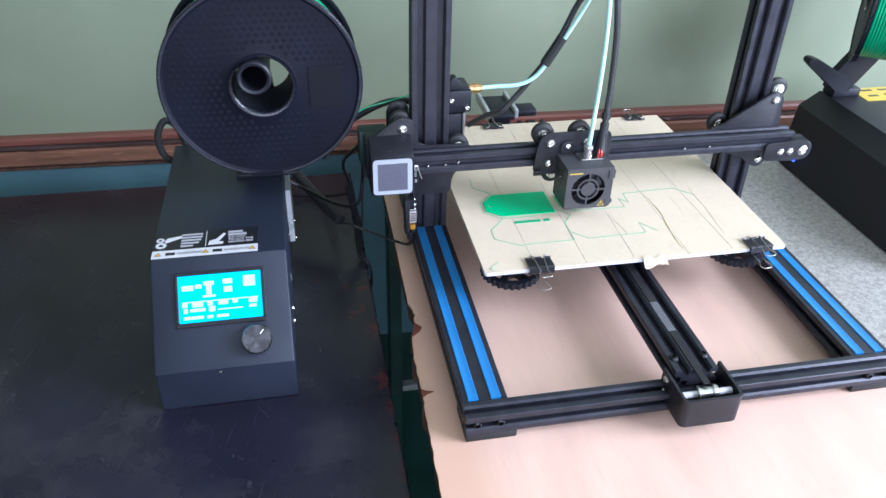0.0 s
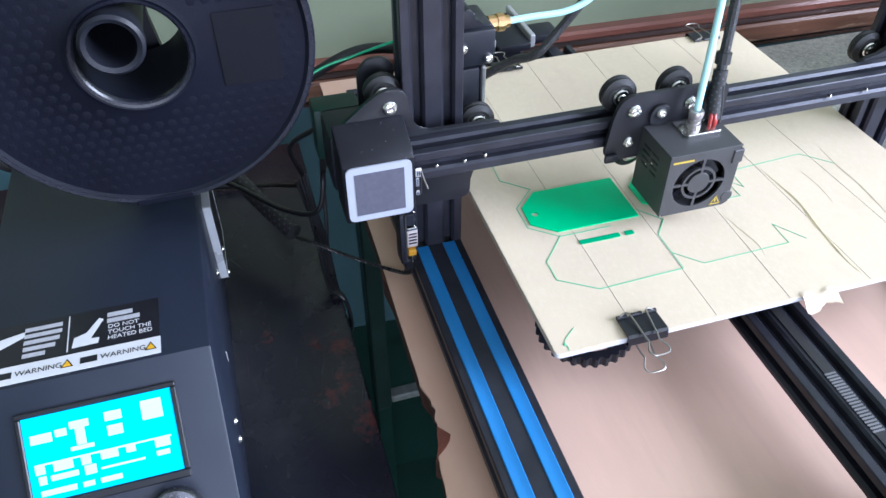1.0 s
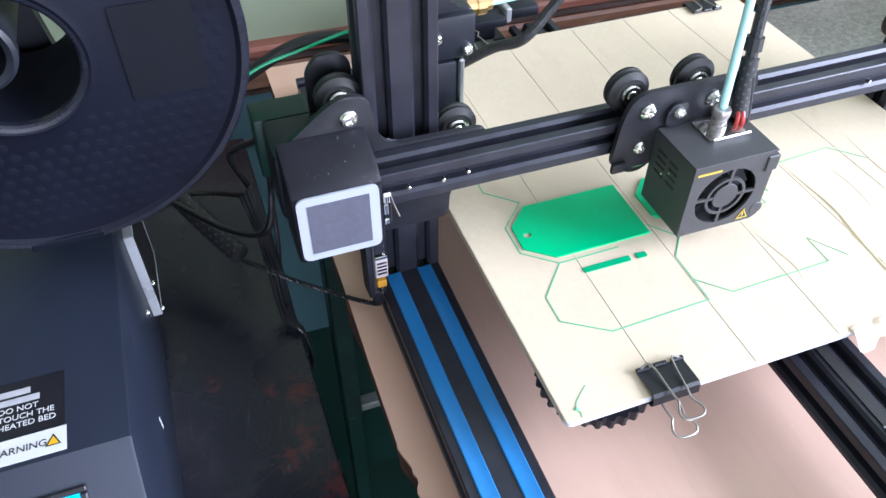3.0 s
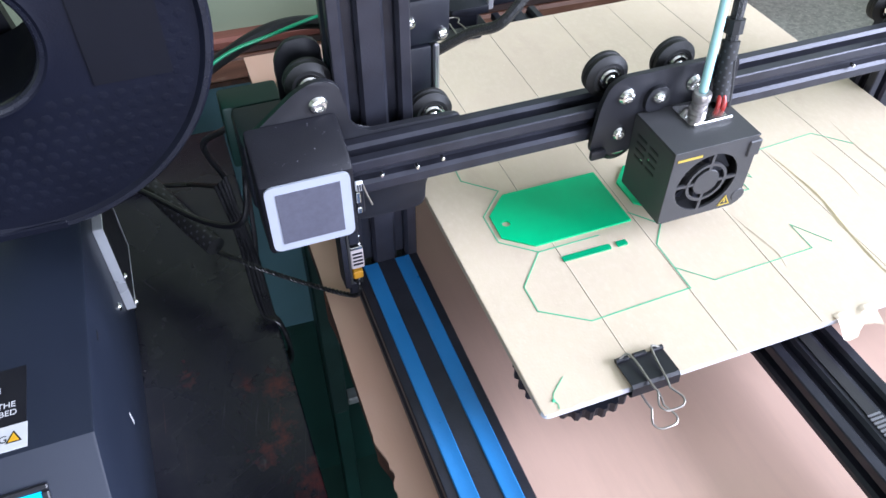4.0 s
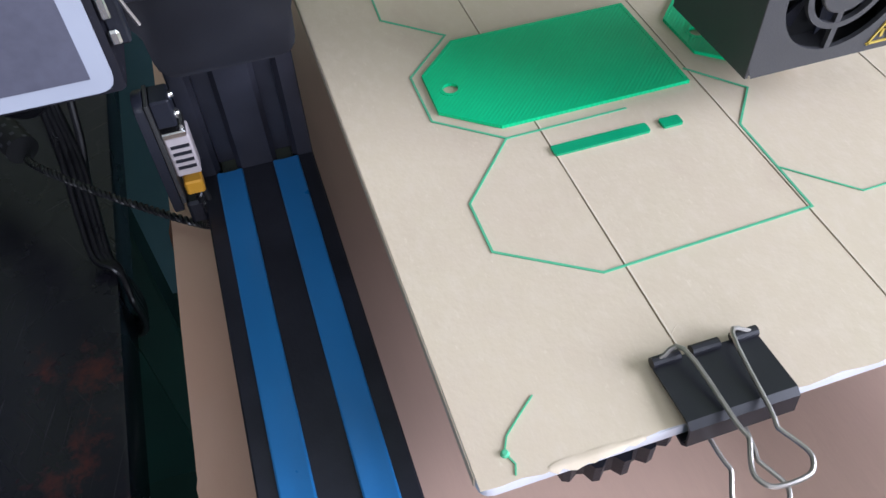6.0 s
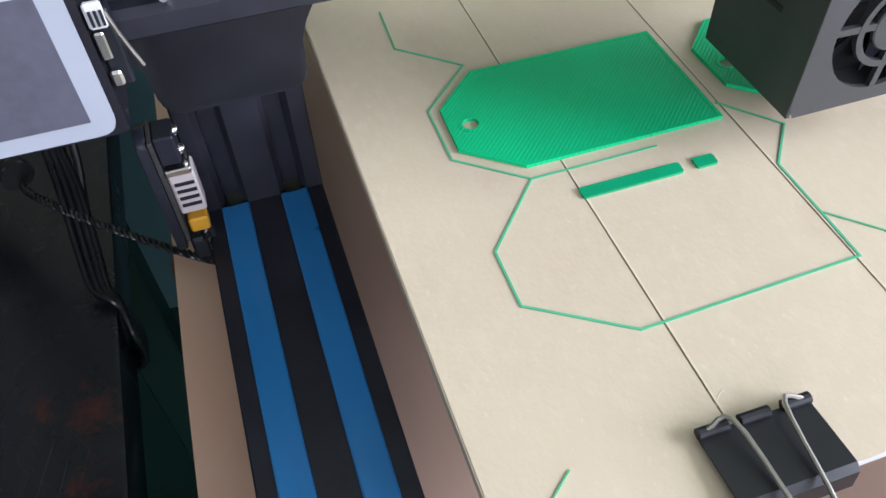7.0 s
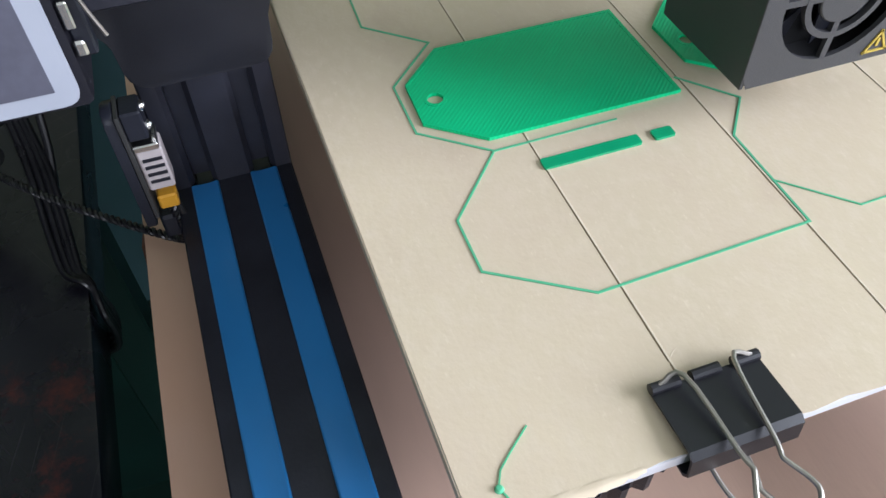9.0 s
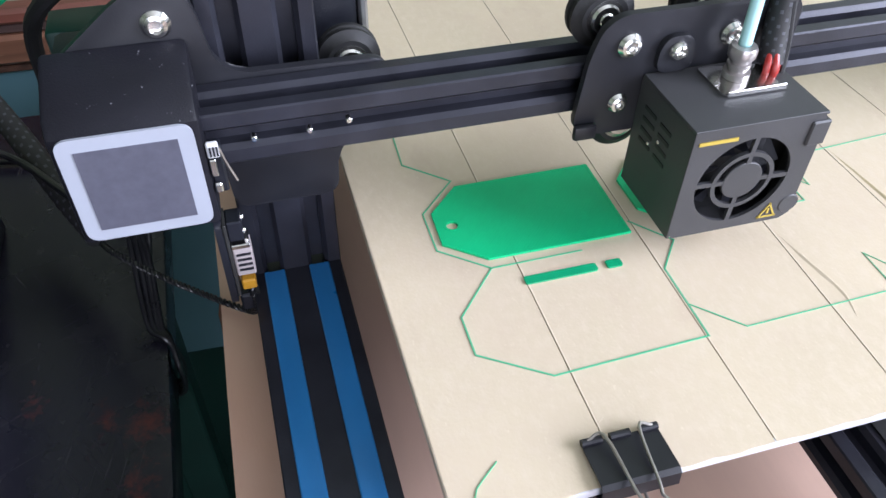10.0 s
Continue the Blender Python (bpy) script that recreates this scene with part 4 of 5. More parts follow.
# ---- printed pieces on the bed ----
def stroke(pts, w=0.00075, h=0.0003):
    """A flat bead of plastic drawn along a line on the bed."""
    P2 = [Vector(p) for p in pts]
    left, right = [], []
    for i, p in enumerate(P2):
        d0 = (P2[i] - P2[i - 1]).normalized() if i else (P2[1] - P2[0]).normalized()
        d1 = (P2[i + 1] - P2[i]).normalized() if i + 1 < len(P2) else d0
        n0, n1 = Vector((-d0.y, d0.x)), Vector((-d1.y, d1.x))
        m = (n0 + n1) / max(0.35, 1 + n0.dot(n1)) * w / 2
        left.append((p.x + m.x, p.y + m.y + BY))
        right.append((p.x - m.x, p.y - m.y + BY))
    return prism(left + right[::-1], "z", BZ + 0.00005, BZ + h)


def tag_outline(x, y, full=True):
    return [(x, y + 0.030), (x + 0.0138, y + 0.0442), (x + 0.0735, y + 0.0442), (x + 0.0735, y), (x + 0.0145, y), (x - 0.0005, y + 0.0120)]


def tag(x, y, cut=None):
    pts = tag_outline(x, y)
    if cut:
        pts = cut
    cx, cy, r, n = x + 0.0060, y + 0.0212, 0.0027, 24
    bm = bmesh.new()
    # outline and hole joined as two fans of quads by angle
    ang = lambda p: math.atan2(p[1] - cy, p[0] - cx)
    dense = []
    m = len(pts)
    for i in range(m):
        a, b = Vector(pts[i]), Vector(pts[(i + 1) % m])
        for k in range(10):
            dense.append(a + (b - a) * k / 10)
    dense.sort(key=lambda p: math.atan2(p.y - cy, p.x - cx))
    for z, top in ((BZ + 0.0011, 1),):
        out_t = [bm.verts.new((p.x, p.y + BY, z)) for p in dense]
        out_b = [bm.verts.new((p.x, p.y + BY, BZ + 0.0001)) for p in dense]
        hole = [Vector((cx, cy)) + r * (p - Vector((cx, cy))).normalized() for p in dense]
        in_t = [bm.verts.new((p.x, p.y + BY, z)) for p in hole]
        in_b = [bm.verts.new((p.x, p.y + BY, BZ + 0.0001)) for p in hole]
        n = len(dense)
        for i in range(n):
            j = (i + 1) % n
            for f in ((out_t[i], out_t[j], in_t[j], in_t[i]), (out_b[i], out_b[j], out_t[j], out_t[i]), (in_t[i], in_t[j], in_b[j], in_b[i]), (in_b[i], in_b[j], out_b[j], out_b[i])):
                bm.faces.new(f)
    return bm


nt = GREEN.node_tree
wv = nt.nodes.new("ShaderNodeTexWave")
wv.wave_type, wv.bands_direction = "BANDS", "DIAGONAL"
wv.inputs["Scale"].default_value, wv.inputs["Distortion"].default_value = 400, 0.8
tc = nt.nodes.new("ShaderNodeTexCoord")
mpg = nt.nodes.new("ShaderNodeMapping")
mpg.inputs["Scale"].default_value = (1, -1, 0)
nt.links.new(tc.outputs["Object"], mpg.inputs[0])
nt.links.new(mpg.outputs[0], wv.inputs["Vector"])
bg = nt.nodes.new("ShaderNodeBump")
bg.inputs["Strength"].default_value, bg.inputs["Distance"].default_value = 0.30, 0.00028
nt.links.new(wv.outputs["Fac"], bg.inputs["Height"])
nt.links.new(bg.outputs[0], nt.nodes["Principled BSDF"].inputs["Normal"])


def rim(pts, w=0.0009):
    """Raised perimeter beads just inside a closed outline."""
    c = Vector((sum(p[0] for p in pts) / len(pts), sum(p[1] for p in pts) / len(pts)))
    out, inn = [], []
    m = len(pts)
    for i in range(m):
        a, b, d = Vector(pts[i - 1]), Vector(pts[i]), Vector(pts[(i + 1) % m])
        n0, n1 = (b - a).orthogonal().normalized(), (d - b).orthogonal().normalized()
        n0, n1 = (n if n.dot(c - b) > 0 else -n for n in (n0, n1))
        out.append(b - (n0 + n1) / max(0.4, 1 + n0.dot(n1)) * 0.0003)
        inn.append(b + (n0 + n1) / max(0.4, 1 + n0.dot(n1)) * w)
    bm = bmesh.new()
    za, zb = BZ + 0.0001, BZ + 0.00122
    vo, vi, bo, bi = ([bm.verts.new((p.x, p.y + BY, z)) for p in ps] for ps, z in ((out, zb), (inn, zb), (out, za), (inn, za)))
    for i in range(m):
        k = (i + 1) % m
        for f in ((vo[i], vo[k], vi[k], vi[i]), (bo[i], bo[k], vo[k], vo[i]), (vi[i], vi[k], bi[k], bi[i]), (bi[i], bi[k], bo[k], bo[i])):
            bm.faces.new(f)
    return bm


half_tag = [(0.1580, 0.2595), (0.1690, 0.2715), (0.2000, 0.2715), (0.1850, 0.2465), (0.1700, 0.2300), (0.1583, 0.2405)]
for x, cut, label in ((0.0755, None, "flat green printed name tag with a hole"), (0.1580, half_tag, "half-printed flat green tag beneath the nozzle")):
    tg1 = thing("luggage_tag", (x, 0.2283 + BY, BZ), label, "tag", "printed tags")
    part("infill", tag(x, 0.2283, cut), GREEN, tg1, "ribbed green infill", smooth=False)
    part("perimeter", rim(cut or tag_outline(x, 0.2283)), GREEN, tg1, smooth=False)
    part("hole_rim", ring((x + 0.0060, 0.2495 + BY, BZ + 0.0001), "z", 0.0024, 0.0035, 0.00112, 28), GREEN, tg1)
lines = [
    [(0.0726, 0.3158), (0.0716, 0.2935), (0.0890, 0.2777), (0.0721, 0.2599), (0.0720, 0.2380), (0.0895, 0.2237), (0.1266, 0.2240)],
    [(0.0893, 0.2235), (0.0713, 0.2030), (0.0711, 0.1857), (0.0938, 0.1707), (0.1525, 0.1726), (0.1530, 0.2064), (0.1640, 0.2200), (0.1512, 0.2350)],
    [(0.1531, 0.1877), (0.1680, 0.1729), (0.2317, 0.1746), (0.2323, 0.1942), (0.2454, 0.1750)],
    [(0.1690, 0.2276), (0.2290, 0.2278), (0.2292, 0.2460), (0.2372, 0.2365), (0.2380, 0.2560)],
    [(0.2380, 0.2560), (0.3000, 0.2600), (0.3180, 0.2420)],
    [(0.0650, 0.1455), (0.0600, 0.1415), (0.0565, 0.1385), (0.0548, 0.1352), (0.0560, 0.1322), (0.0552, 0.1300)],
]
for ln in lines:
    tagged(part("filament_line", stroke(ln, 0.00062 if ln is lines[0] or ln is lines[1] else 0.00036 if ln is lines[5] else 0.00045), BEAD, smooth=False), "thin green plastic outline on the tape", "print", "printed outlines")
tagged(part("filament_blob", lathe([(0, 0.0009), (0.0006, 0.0008), (0.0009, 0.0003), (0.0010, 0)], (0.0548, 0.1350 + BY, BZ), "z", 14), BEAD), "small green plastic blob at the bed corner", "print", "printed outlines")
nm = thing("lettering", (0.119, 0.213 + BY, BZ), "raised green plastic bars on the tape", "lettering")
for x, w in ((0.0992, 0.0290), (0.1322, 0.0062)):
    part("bar", prism(outline([(x, 0.2120 + BY), (x + w, 0.2120 + BY), (x + w, 0.2158 + BY), (x, 0.2158 + BY)], 0.0008, 3), "z", BZ + 0.00005, BZ + 0.0008), FIL, nm, smooth=False)


# ---- binder clips ----
def binder_clip(x, y, z, w=0.0255, turn=0.0):
    """Black spring clip gripping the plate edge at (x, y), its mouth towards +y."""
    rt = thing("binder_clip", (0, 0, 0), "black steel binder clip with wire handles", "clip", "binder clips")
    prof = [(0.0140, 0.0018), (-0.0010, 0.0028), (-0.0026, 0.0016), (-0.0032, -0.0038), (-0.0018, -0.0056), (0.0140, -0.0056)]
    th = 0.0006
    outer = prof
    inner = [(0.0140, 0.0018 - th), (-0.0006, 0.0028 - th), (-0.0026 + th, 0.0013), (-0.0032 + th, -0.0036), (-0.0014, -0.0056 + th), (0.0140, -0.0056 + th)]
    loop = outer + inner[::-1]
    part("clip_body", prism(loop, "x", -w / 2, w / 2, 0), INK, rt, smooth=False)
    for zz in (0.0023, -0.0060):
        for a, b in ((-0.5, -0.24), (-0.13, 0.13), (0.26, 0.5)):
            part("hinge", tube([(w * a, 0.0140, zz), (w * b, 0.0140, zz)], 0.0013, 1, 10, smooth=False), INK, rt)
    for s, lean in ((1, -0.30), (-1, -0.55)):
        zt = 0.0030 if s > 0 else -0.0070
        pts = [(-0.0110, 0.0140, zt)]
        arm = []
        for px, py in ((-0.0058, 0.0135), (-0.0040, -0.0040), (-0.0033, -0.0075), (-0.0036, -0.0088), (-0.0060, -0.0134), (-0.0060, -0.0160), (-0.0035, -0.0182), (0.0035, -0.0182), (0.0060, -0.0160), (0.0060, -0.0134), (0.0036, -0.0088), (0.0033, -0.0075), (0.0040, -0.0040), (0.0058, 0.0135)):
            k = (0.0150 - py)
            arm.append((px, py, zt + (0.0022 if s > 0 else -0.0005) + lean * s * 0.0 - k * (0.09 if s > 0 else 0.17)))
        part("wire_handle", tube(pts[:1] + arm + [(0.0110, 0.0140, zt)], 0.00056, 4, 8), WIRE, rt, "bright bent wire handle")
    rt.matrix_basis = pose(x, y, z, 0, 0, turn)
    return rt


clip = binder_clip(0.1040, BF, BZ)
for x, y, a in ((0.3380, BF, 4), (0.1330, BB, 180), (0.3300, BB, 178)):
    copy_thing(clip, pose(x, y, BZ, 0, 0, a))

# ---- control box ----
cb = thing("control_box", (-0.2, 0.26, -0.038), "dark blue-grey steel printer control box with lit display", "control box")
CX0, CX1 = -0.2660, -0.1395
prof = [(0.1005, -0.0370), (0.1005, 0.0065), (0.1790, 0.0803), (0.4250, 0.0803), (0.4250, -0.0370)]
body = part("case", prism(prof, "x", CX0, CX1, 0.0016), BOXM, cb)
part("base_plate", box(CX0 + 0.003, CX1 - 0.003, 0.1035, 0.422, -0.0380, -0.0372, 0), BLACK, cb)
SL = Vector((0, 0.1790 - 0.1005, 0.0803 - 0.0065)).normalized()
NV = Vector((0, -SL.z, SL.y))
SLOPE = Matrix(((1, 0, 0, 0), (0, SL.y, NV.y, 0.1005 + 0.0070 * SL.y), (0, SL.z, NV.z, 0.0065 + 0.0070 * SL.z), (0, 0, 0, 1)))


def on_slope(u0, u1, v0, v1, d0, d1, bev=0.0003):
    bm = box(u0, u1, v0, v1, d0, d1, bev)
    bmesh.ops.transform(bm, matrix=SLOPE, verts=bm.verts)
    return bm


bez = bmesh.new()
for a in ((-0.2445, -0.1620, 0.0832, 0.0860), (-0.2445, -0.1620, 0.0335, 0.0378), (-0.2445, -0.2418, 0.0380, 0.0830), (-0.1650, -0.1620, 0.0380, 0.0830)):
    box(a[0], a[1], a[2], a[3], -0.001, 0.0022, 0.0006, bm=bez)
bmesh.ops.transform(bez, matrix=SLOPE, verts=bez.verts)
dsp = part("display", bez, INK, cb, "black display bezel")
part("screen", on_slope(-0.2417, -0.1651, 0.0381, 0.0829, 0.0001, 0.0006, 0), SCREEN, dsp, "lit cyan screen")
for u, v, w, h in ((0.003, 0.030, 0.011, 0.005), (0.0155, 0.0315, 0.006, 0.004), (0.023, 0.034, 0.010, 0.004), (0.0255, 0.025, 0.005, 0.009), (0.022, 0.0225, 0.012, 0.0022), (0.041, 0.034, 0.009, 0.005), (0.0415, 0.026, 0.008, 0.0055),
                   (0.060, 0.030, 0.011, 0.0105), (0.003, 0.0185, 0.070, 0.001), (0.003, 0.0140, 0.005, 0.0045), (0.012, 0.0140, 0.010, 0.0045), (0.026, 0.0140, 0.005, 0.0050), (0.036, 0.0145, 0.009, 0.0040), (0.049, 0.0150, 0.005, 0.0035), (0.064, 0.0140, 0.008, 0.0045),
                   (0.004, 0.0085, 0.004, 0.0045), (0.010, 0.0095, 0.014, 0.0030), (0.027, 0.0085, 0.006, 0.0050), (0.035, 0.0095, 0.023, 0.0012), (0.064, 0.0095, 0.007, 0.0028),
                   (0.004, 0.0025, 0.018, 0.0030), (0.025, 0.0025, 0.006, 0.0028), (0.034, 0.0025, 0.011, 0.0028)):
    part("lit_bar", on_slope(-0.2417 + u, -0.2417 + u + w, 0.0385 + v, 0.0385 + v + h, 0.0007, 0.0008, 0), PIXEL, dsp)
kb = lathe([(0, 0), (0.0135, 0), (0.0142, 0.001), (0.0140, 0.0095), (0.0130, 0.0105), (0, 0.0100)], (0, 0, 0), "z", 56)
KM = mat("spun_dark_metal", (0.17, 0.17, 0.19), 0.26, 1.0, 0.1, 200)
KM.node_tree.nodes["Principled BSDF"].inputs["Anisotropic"].default_value = 0.9
tg = KM.node_tree.nodes.new("ShaderNodeTangent")
tg.direction_type, tg.axis = "RADIAL", "Z"
KM.node_tree.links.new(tg.outputs[0], KM.node_tree.nodes["Principled BSDF"].inputs["Tangent"])
knob = part("dial", kb, KM, cb, "spun metal dial")
knob.matrix_basis = SLOPE @ pose(-0.1722, 0.0160, 0.0003)
dm = box(0.0055, 0.0105, -0.0006, 0.0006, 0.0101, 0.0108, 0)
bmesh.ops.transform(dm, matrix=pose(0, 0, 0, 0, 0, 50), verts=dm.verts)
pointer = part("pointer", dm, WHITE, knob, "white pointer mark")
pointer.matrix_parent_inverse = Matrix.Identity(4)
ZT = 0.0803
lab = part("warning_label", box(-0.2655, -0.1668, 0.1945, 0.2260, ZT, ZT + 0.0002, 0), INK, cb, "glossy black warning label")
part("white_band", box(-0.2655, -0.1663, 0.1815, 0.1943, ZT, ZT + 0.0003, 0), WHITE, lab, "white printed band")
flat = lambda x, y: pose(x, y, ZT + 0.0004)
for x in (-0.2425, -0.1985):
    words("lettering", "WARNING", 0.0050, flat(x, 0.1861), INK, lab)
    part("print_bar", box(x - 0.0105, x - 0.0015, 0.1855, 0.1900, ZT + 0.0003, ZT + 0.0004, 0), INK, lab)
for x in (-0.2630, -0.2190, -0.1750):
    part("caution_sign", prism([(x, 0.1852), (x + 0.0066, 0.1852), (x + 0.0033, 0.1912)], "z", ZT + 0.0003, ZT + 0.00045), INK, lab, "black-edged caution triangle")
    part("caution_fill", prism([(x + 0.0010, 0.1857), (x + 0.0056, 0.1857), (x + 0.0033, 0.1900)], "z", ZT + 0.00045, ZT + 0.00055), YELLOW, lab, "yellow caution triangle")
for i, s in enumerate(("DO NOT", "TOUCH THE", "HEATED BED")):
    words("lettering", s, 0.0042, flat(-0.1950, 0.2085 - 0.0044 * i), WHITE, lab)
for y, w in ((0.2178, 0.014), (0.2130, 0.018)):
    part("print_bar", box(-0.1955, -0.1955 + w, y, y + 0.0034, ZT + 0.0002, ZT + 0.0003, 0), GREYP, lab)
for i, w in enumerate((0.020, 0.020, 0.019, 0.017, 0.012)):
    part("print_bar", box(-0.2400, -0.2400 + w, 0.2185 - 0.0050 * i, 0.2215 - 0.0050 * i, ZT + 0.0002, ZT + 0.0003, 0), GREYP, lab)
part("divider", box(-0.2166, -0.2160, 0.1965, 0.2245, ZT + 0.0002, ZT + 0.0003, 0), WHITE, lab)
part("pictogram", prism([(-0.2140, 0.1985), (-0.2000, 0.1990), (-0.1995, 0.2030), (-0.2040, 0.2035), (-0.1975, 0.2170), (-0.2000, 0.2185), (-0.2065, 0.2085), (-0.2130, 0.2060)], "z", ZT + 0.0002, ZT + 0.0003), WHITE, lab, "white pictogram")
bm = ring((-0.2585, 0.2035, ZT + 0.0002), "z", 0.0022, 0.0052, 0.0001, 20)
ring((-0.2600, 0.2130, ZT + 0.0002), "z", 0.0018, 0.0038, 0.0001, 20, bm)
prism([(-0.2540, 0.2075), (-0.2400, 0.2150), (-0.2400, 0.2190), (-0.2530, 0.2160), (-0.2560, 0.2110)], "z", ZT + 0.0002, ZT + 0.0003, bm=bm)
part("pictogram", bm, WHITE, lab, "white pictogram")
for y, z in ((0.1800, 0.0075), (0.1760, -0.0060), (0.3150, 0.0120), (0.3350, 0.0250)):
    part("screw", bolt((CX1, y, z), "x", 1, 0.0026, 0.0018), STEEL, cb)
part("side_slot", box(CX1 - 0.001, CX1 + 0.0002, 0.2440, 0.2500, 0.0640, 0.0660, 0), RUBBER, cb)
part("side_mark", box(CX1 - 0.001, CX1 + 0.0002, 0.2340, 0.2360, 0.0030, 0.0120, 0), WHITE, cb)
part("front_screw", disc((-0.2080, 0.0995, 0.0020), "y", 0.0016, 0.002, 0.0003, 12), STEEL, cb)
PALE = mat("pale_socket_plate", (0.72, 0.74, 0.78), 0.3, 0.4)
sk = bmesh.new()
for a in ((0.332, 0.3327, -0.010, 0.060), (0.3913, 0.392, -0.010, 0.060), (0.3328, 0.3912, 0.0593, 0.060), (0.3328, 0.3912, -0.010, -0.0093)):
    box(CX1 + 0.0002, CX1 + 0.0060, *a, 0.0002, bm=sk)
sock = part("power_socket", sk, PALE, cb, "bright metal socket frame")
part("socket_hole", box(CX1 + 0.0003, CX1 + 0.0057, 0.3328, 0.3912, -0.0092, 0.0592, 0), INK, sock)
for y, z in ((0.3320, -0.0060), (0.3320, 0.0180)):
    part("screw", bolt((CX1 + 0.0066, y + 0.0015, z), "x", 1, 0.0022, 0.0016), STEEL, sock)

# ---- spool and its holder ----
SPX, SPZ, SPY, SPR = -0.1485, 0.2085, 0.2800, 0.0985


def spool_thing(c, label):
    rt = thing("filament_spool", c, label, "spool", "filament spools")
    x, y, z = c
    fl = []
    for name, a, b in (("front_flange", y, y + 0.0042), ("rear_flange", y + 0.060, y + 0.0642)):
        h = b - a
        bm = lathe([(0.0290, 0.0), (0.0330, -0.0014), (0.0360, -0.0002), (0.0930, -0.0002), (0.0950, -0.0016), (0.0975, -0.0016), (SPR, -0.0003), (SPR, h), (0.0290, h), (0.0290, 0.0)], (x, a, z), "y", 96)
        fl.append(part(name, bm, SPOOLM, rt))
        if name == "front_flange":
            # paler, glossier rings added to imitate the bright highlight along both edges
            part("outer_rim", lathe([(0.0951, -0.0017), (0.0974, -0.0019), (SPR + 0.0003, -0.0004), (SPR + 0.0003, h * 0.6)], (x, a, z), "y", 120), RIM, fl[0], "paler glossy rim added for the edge highlight")
            part("hole_rim", lathe([(0.0289, 0.003), (0.0289, 0.0002), (0.0300, -0.0009), (0.0318, -0.0013)], (x, a, z), "y", 64), RIM, fl[0], "paler glossy rim added for the edge highlight")
    # shallow relief of dimples on the front flange
    bm = bmesh.new()
    k = 0
    for i in range(-13, 14):
        for j in range(-13, 14):
            u, v = i * 0.0072 + (0.0036 if j % 2 else 0), j * 0.0064
            rr = math.hypot(u, v)
            if 0.040 < rr < 0.090 and not (0.026 < u < 0.072 and -0.030 < v < 0.020):
                lathe([(0.0027, 0), (0.0014, -0.00010), (0, -0.00012)], (x + u, y - 0.0002, z + v), "y", 6, bm)
    ob = part("relief", bm, SPOOLM, fl[0], smooth=False)
    ob["kind"] = "stuff"
    part("side_sticker", box(x + 0.045, x + 0.078, y - 0.0008, y - 0.0003, z - 0.026, z + 0.018, 0), DULL, fl[0], "dark blank sticker")
    part("hub", ring((x, y + 0.004, z), "y", 0.0288, 0.0330, 0.0565, 64), SPOOLM, rt)
    wind = [(0.0330, 0.0045)]
    for i in range(30):
        wind += [(0.0895 + 0.0009 * (i % 2), 0.0048 + 0.0018 * i)]
    wind += [(0.0330, 0.0590)]
    part("winding", lathe(wind, (x, y, z), "y", 72), FIL, rt, "wound green filament")
    bm = box(x - 0.022, x + 0.012, y - 0.0022, y + 0.001, z - SPR + 0.0005, z - SPR + 0.005, 0.0008)
    part("filament_notch", bm, SPOOLM, fl[0])
    return rt


spool_thing((SPX, SPY, SPZ), "black plastic spool of green filament on a holder")
hold = thing("spool_holder", (SPX, 0.37, 0.0803), "black plastic arm holder carrying the spool", "holder")
TX, TZ, TR = SPX - 0.0070, SPZ + 0.0290 - 0.0172, 0.0168
part("arm_tube", lathe([(0.0125, 0.0), (0.0150, -0.0012), (TR, 0.0004), (TR, 0.006), (0.0155, 0.010), (0.0155, 0.095), (0.0125, 0.095), (0.0125, 0.0)], (TX, 0.2690, TZ), "y", 48), BLACK, hold)
part("upright", prism(outline([(TX - 0.030, 0.0804), (TX + 0.030, 0.0804), (TX + 0.012, 0.200), (TX + 0.019, TZ), (TX + 0.012, TZ + 0.017), (TX - 0.012, TZ + 0.017), (TX - 0.019, TZ), (TX - 0.012, 0.200)], 0.006), "y", 0.3550, 0.3640, 0.001), BLACK, hold)
part("holder_foot", box(TX - 0.035, TX + 0.035, 0.330, 0.415, 0.0804, 0.0850, 0.0015, 2), BLACK, hold)


# ---- cables ----
def cord(name, pts, r, material, label, cat="cable", n=8):
    return tagged(part(name, tube(pts, r, n), material), label, cat, "cables")


def twisted(name, pts, r, pitch, label):
    """Two thin wires wound round each other along a line."""
    way = spline(pts, 40)
    bm = bmesh.new()
    run = 0.0
    rows = []
    for i, q in enumerate(way):
        t = (way[min(i + 1, len(way) - 1)] - way[max(i - 1, 0)]).normalized()
        run += (q - way[i - 1]).length if i else 0
        s = t.cross(Vector((0, 0, 1)))
        s = s.normalized() if s.length > 0.05 else t.orthogonal().normalized()
        u = t.cross(s)
        rows.append((q, s, u, 2 * math.pi * run / pitch))
    for ph in (0, math.pi):
        tube([q + r * 0.95 * (math.cos(a + ph) * s + math.sin(a + ph) * u) for q, s, u, a in rows], r, 1, 8, bm, smooth=False)
    return tagged(part(name, bm, GLOSSY), label, "cable", "cables")


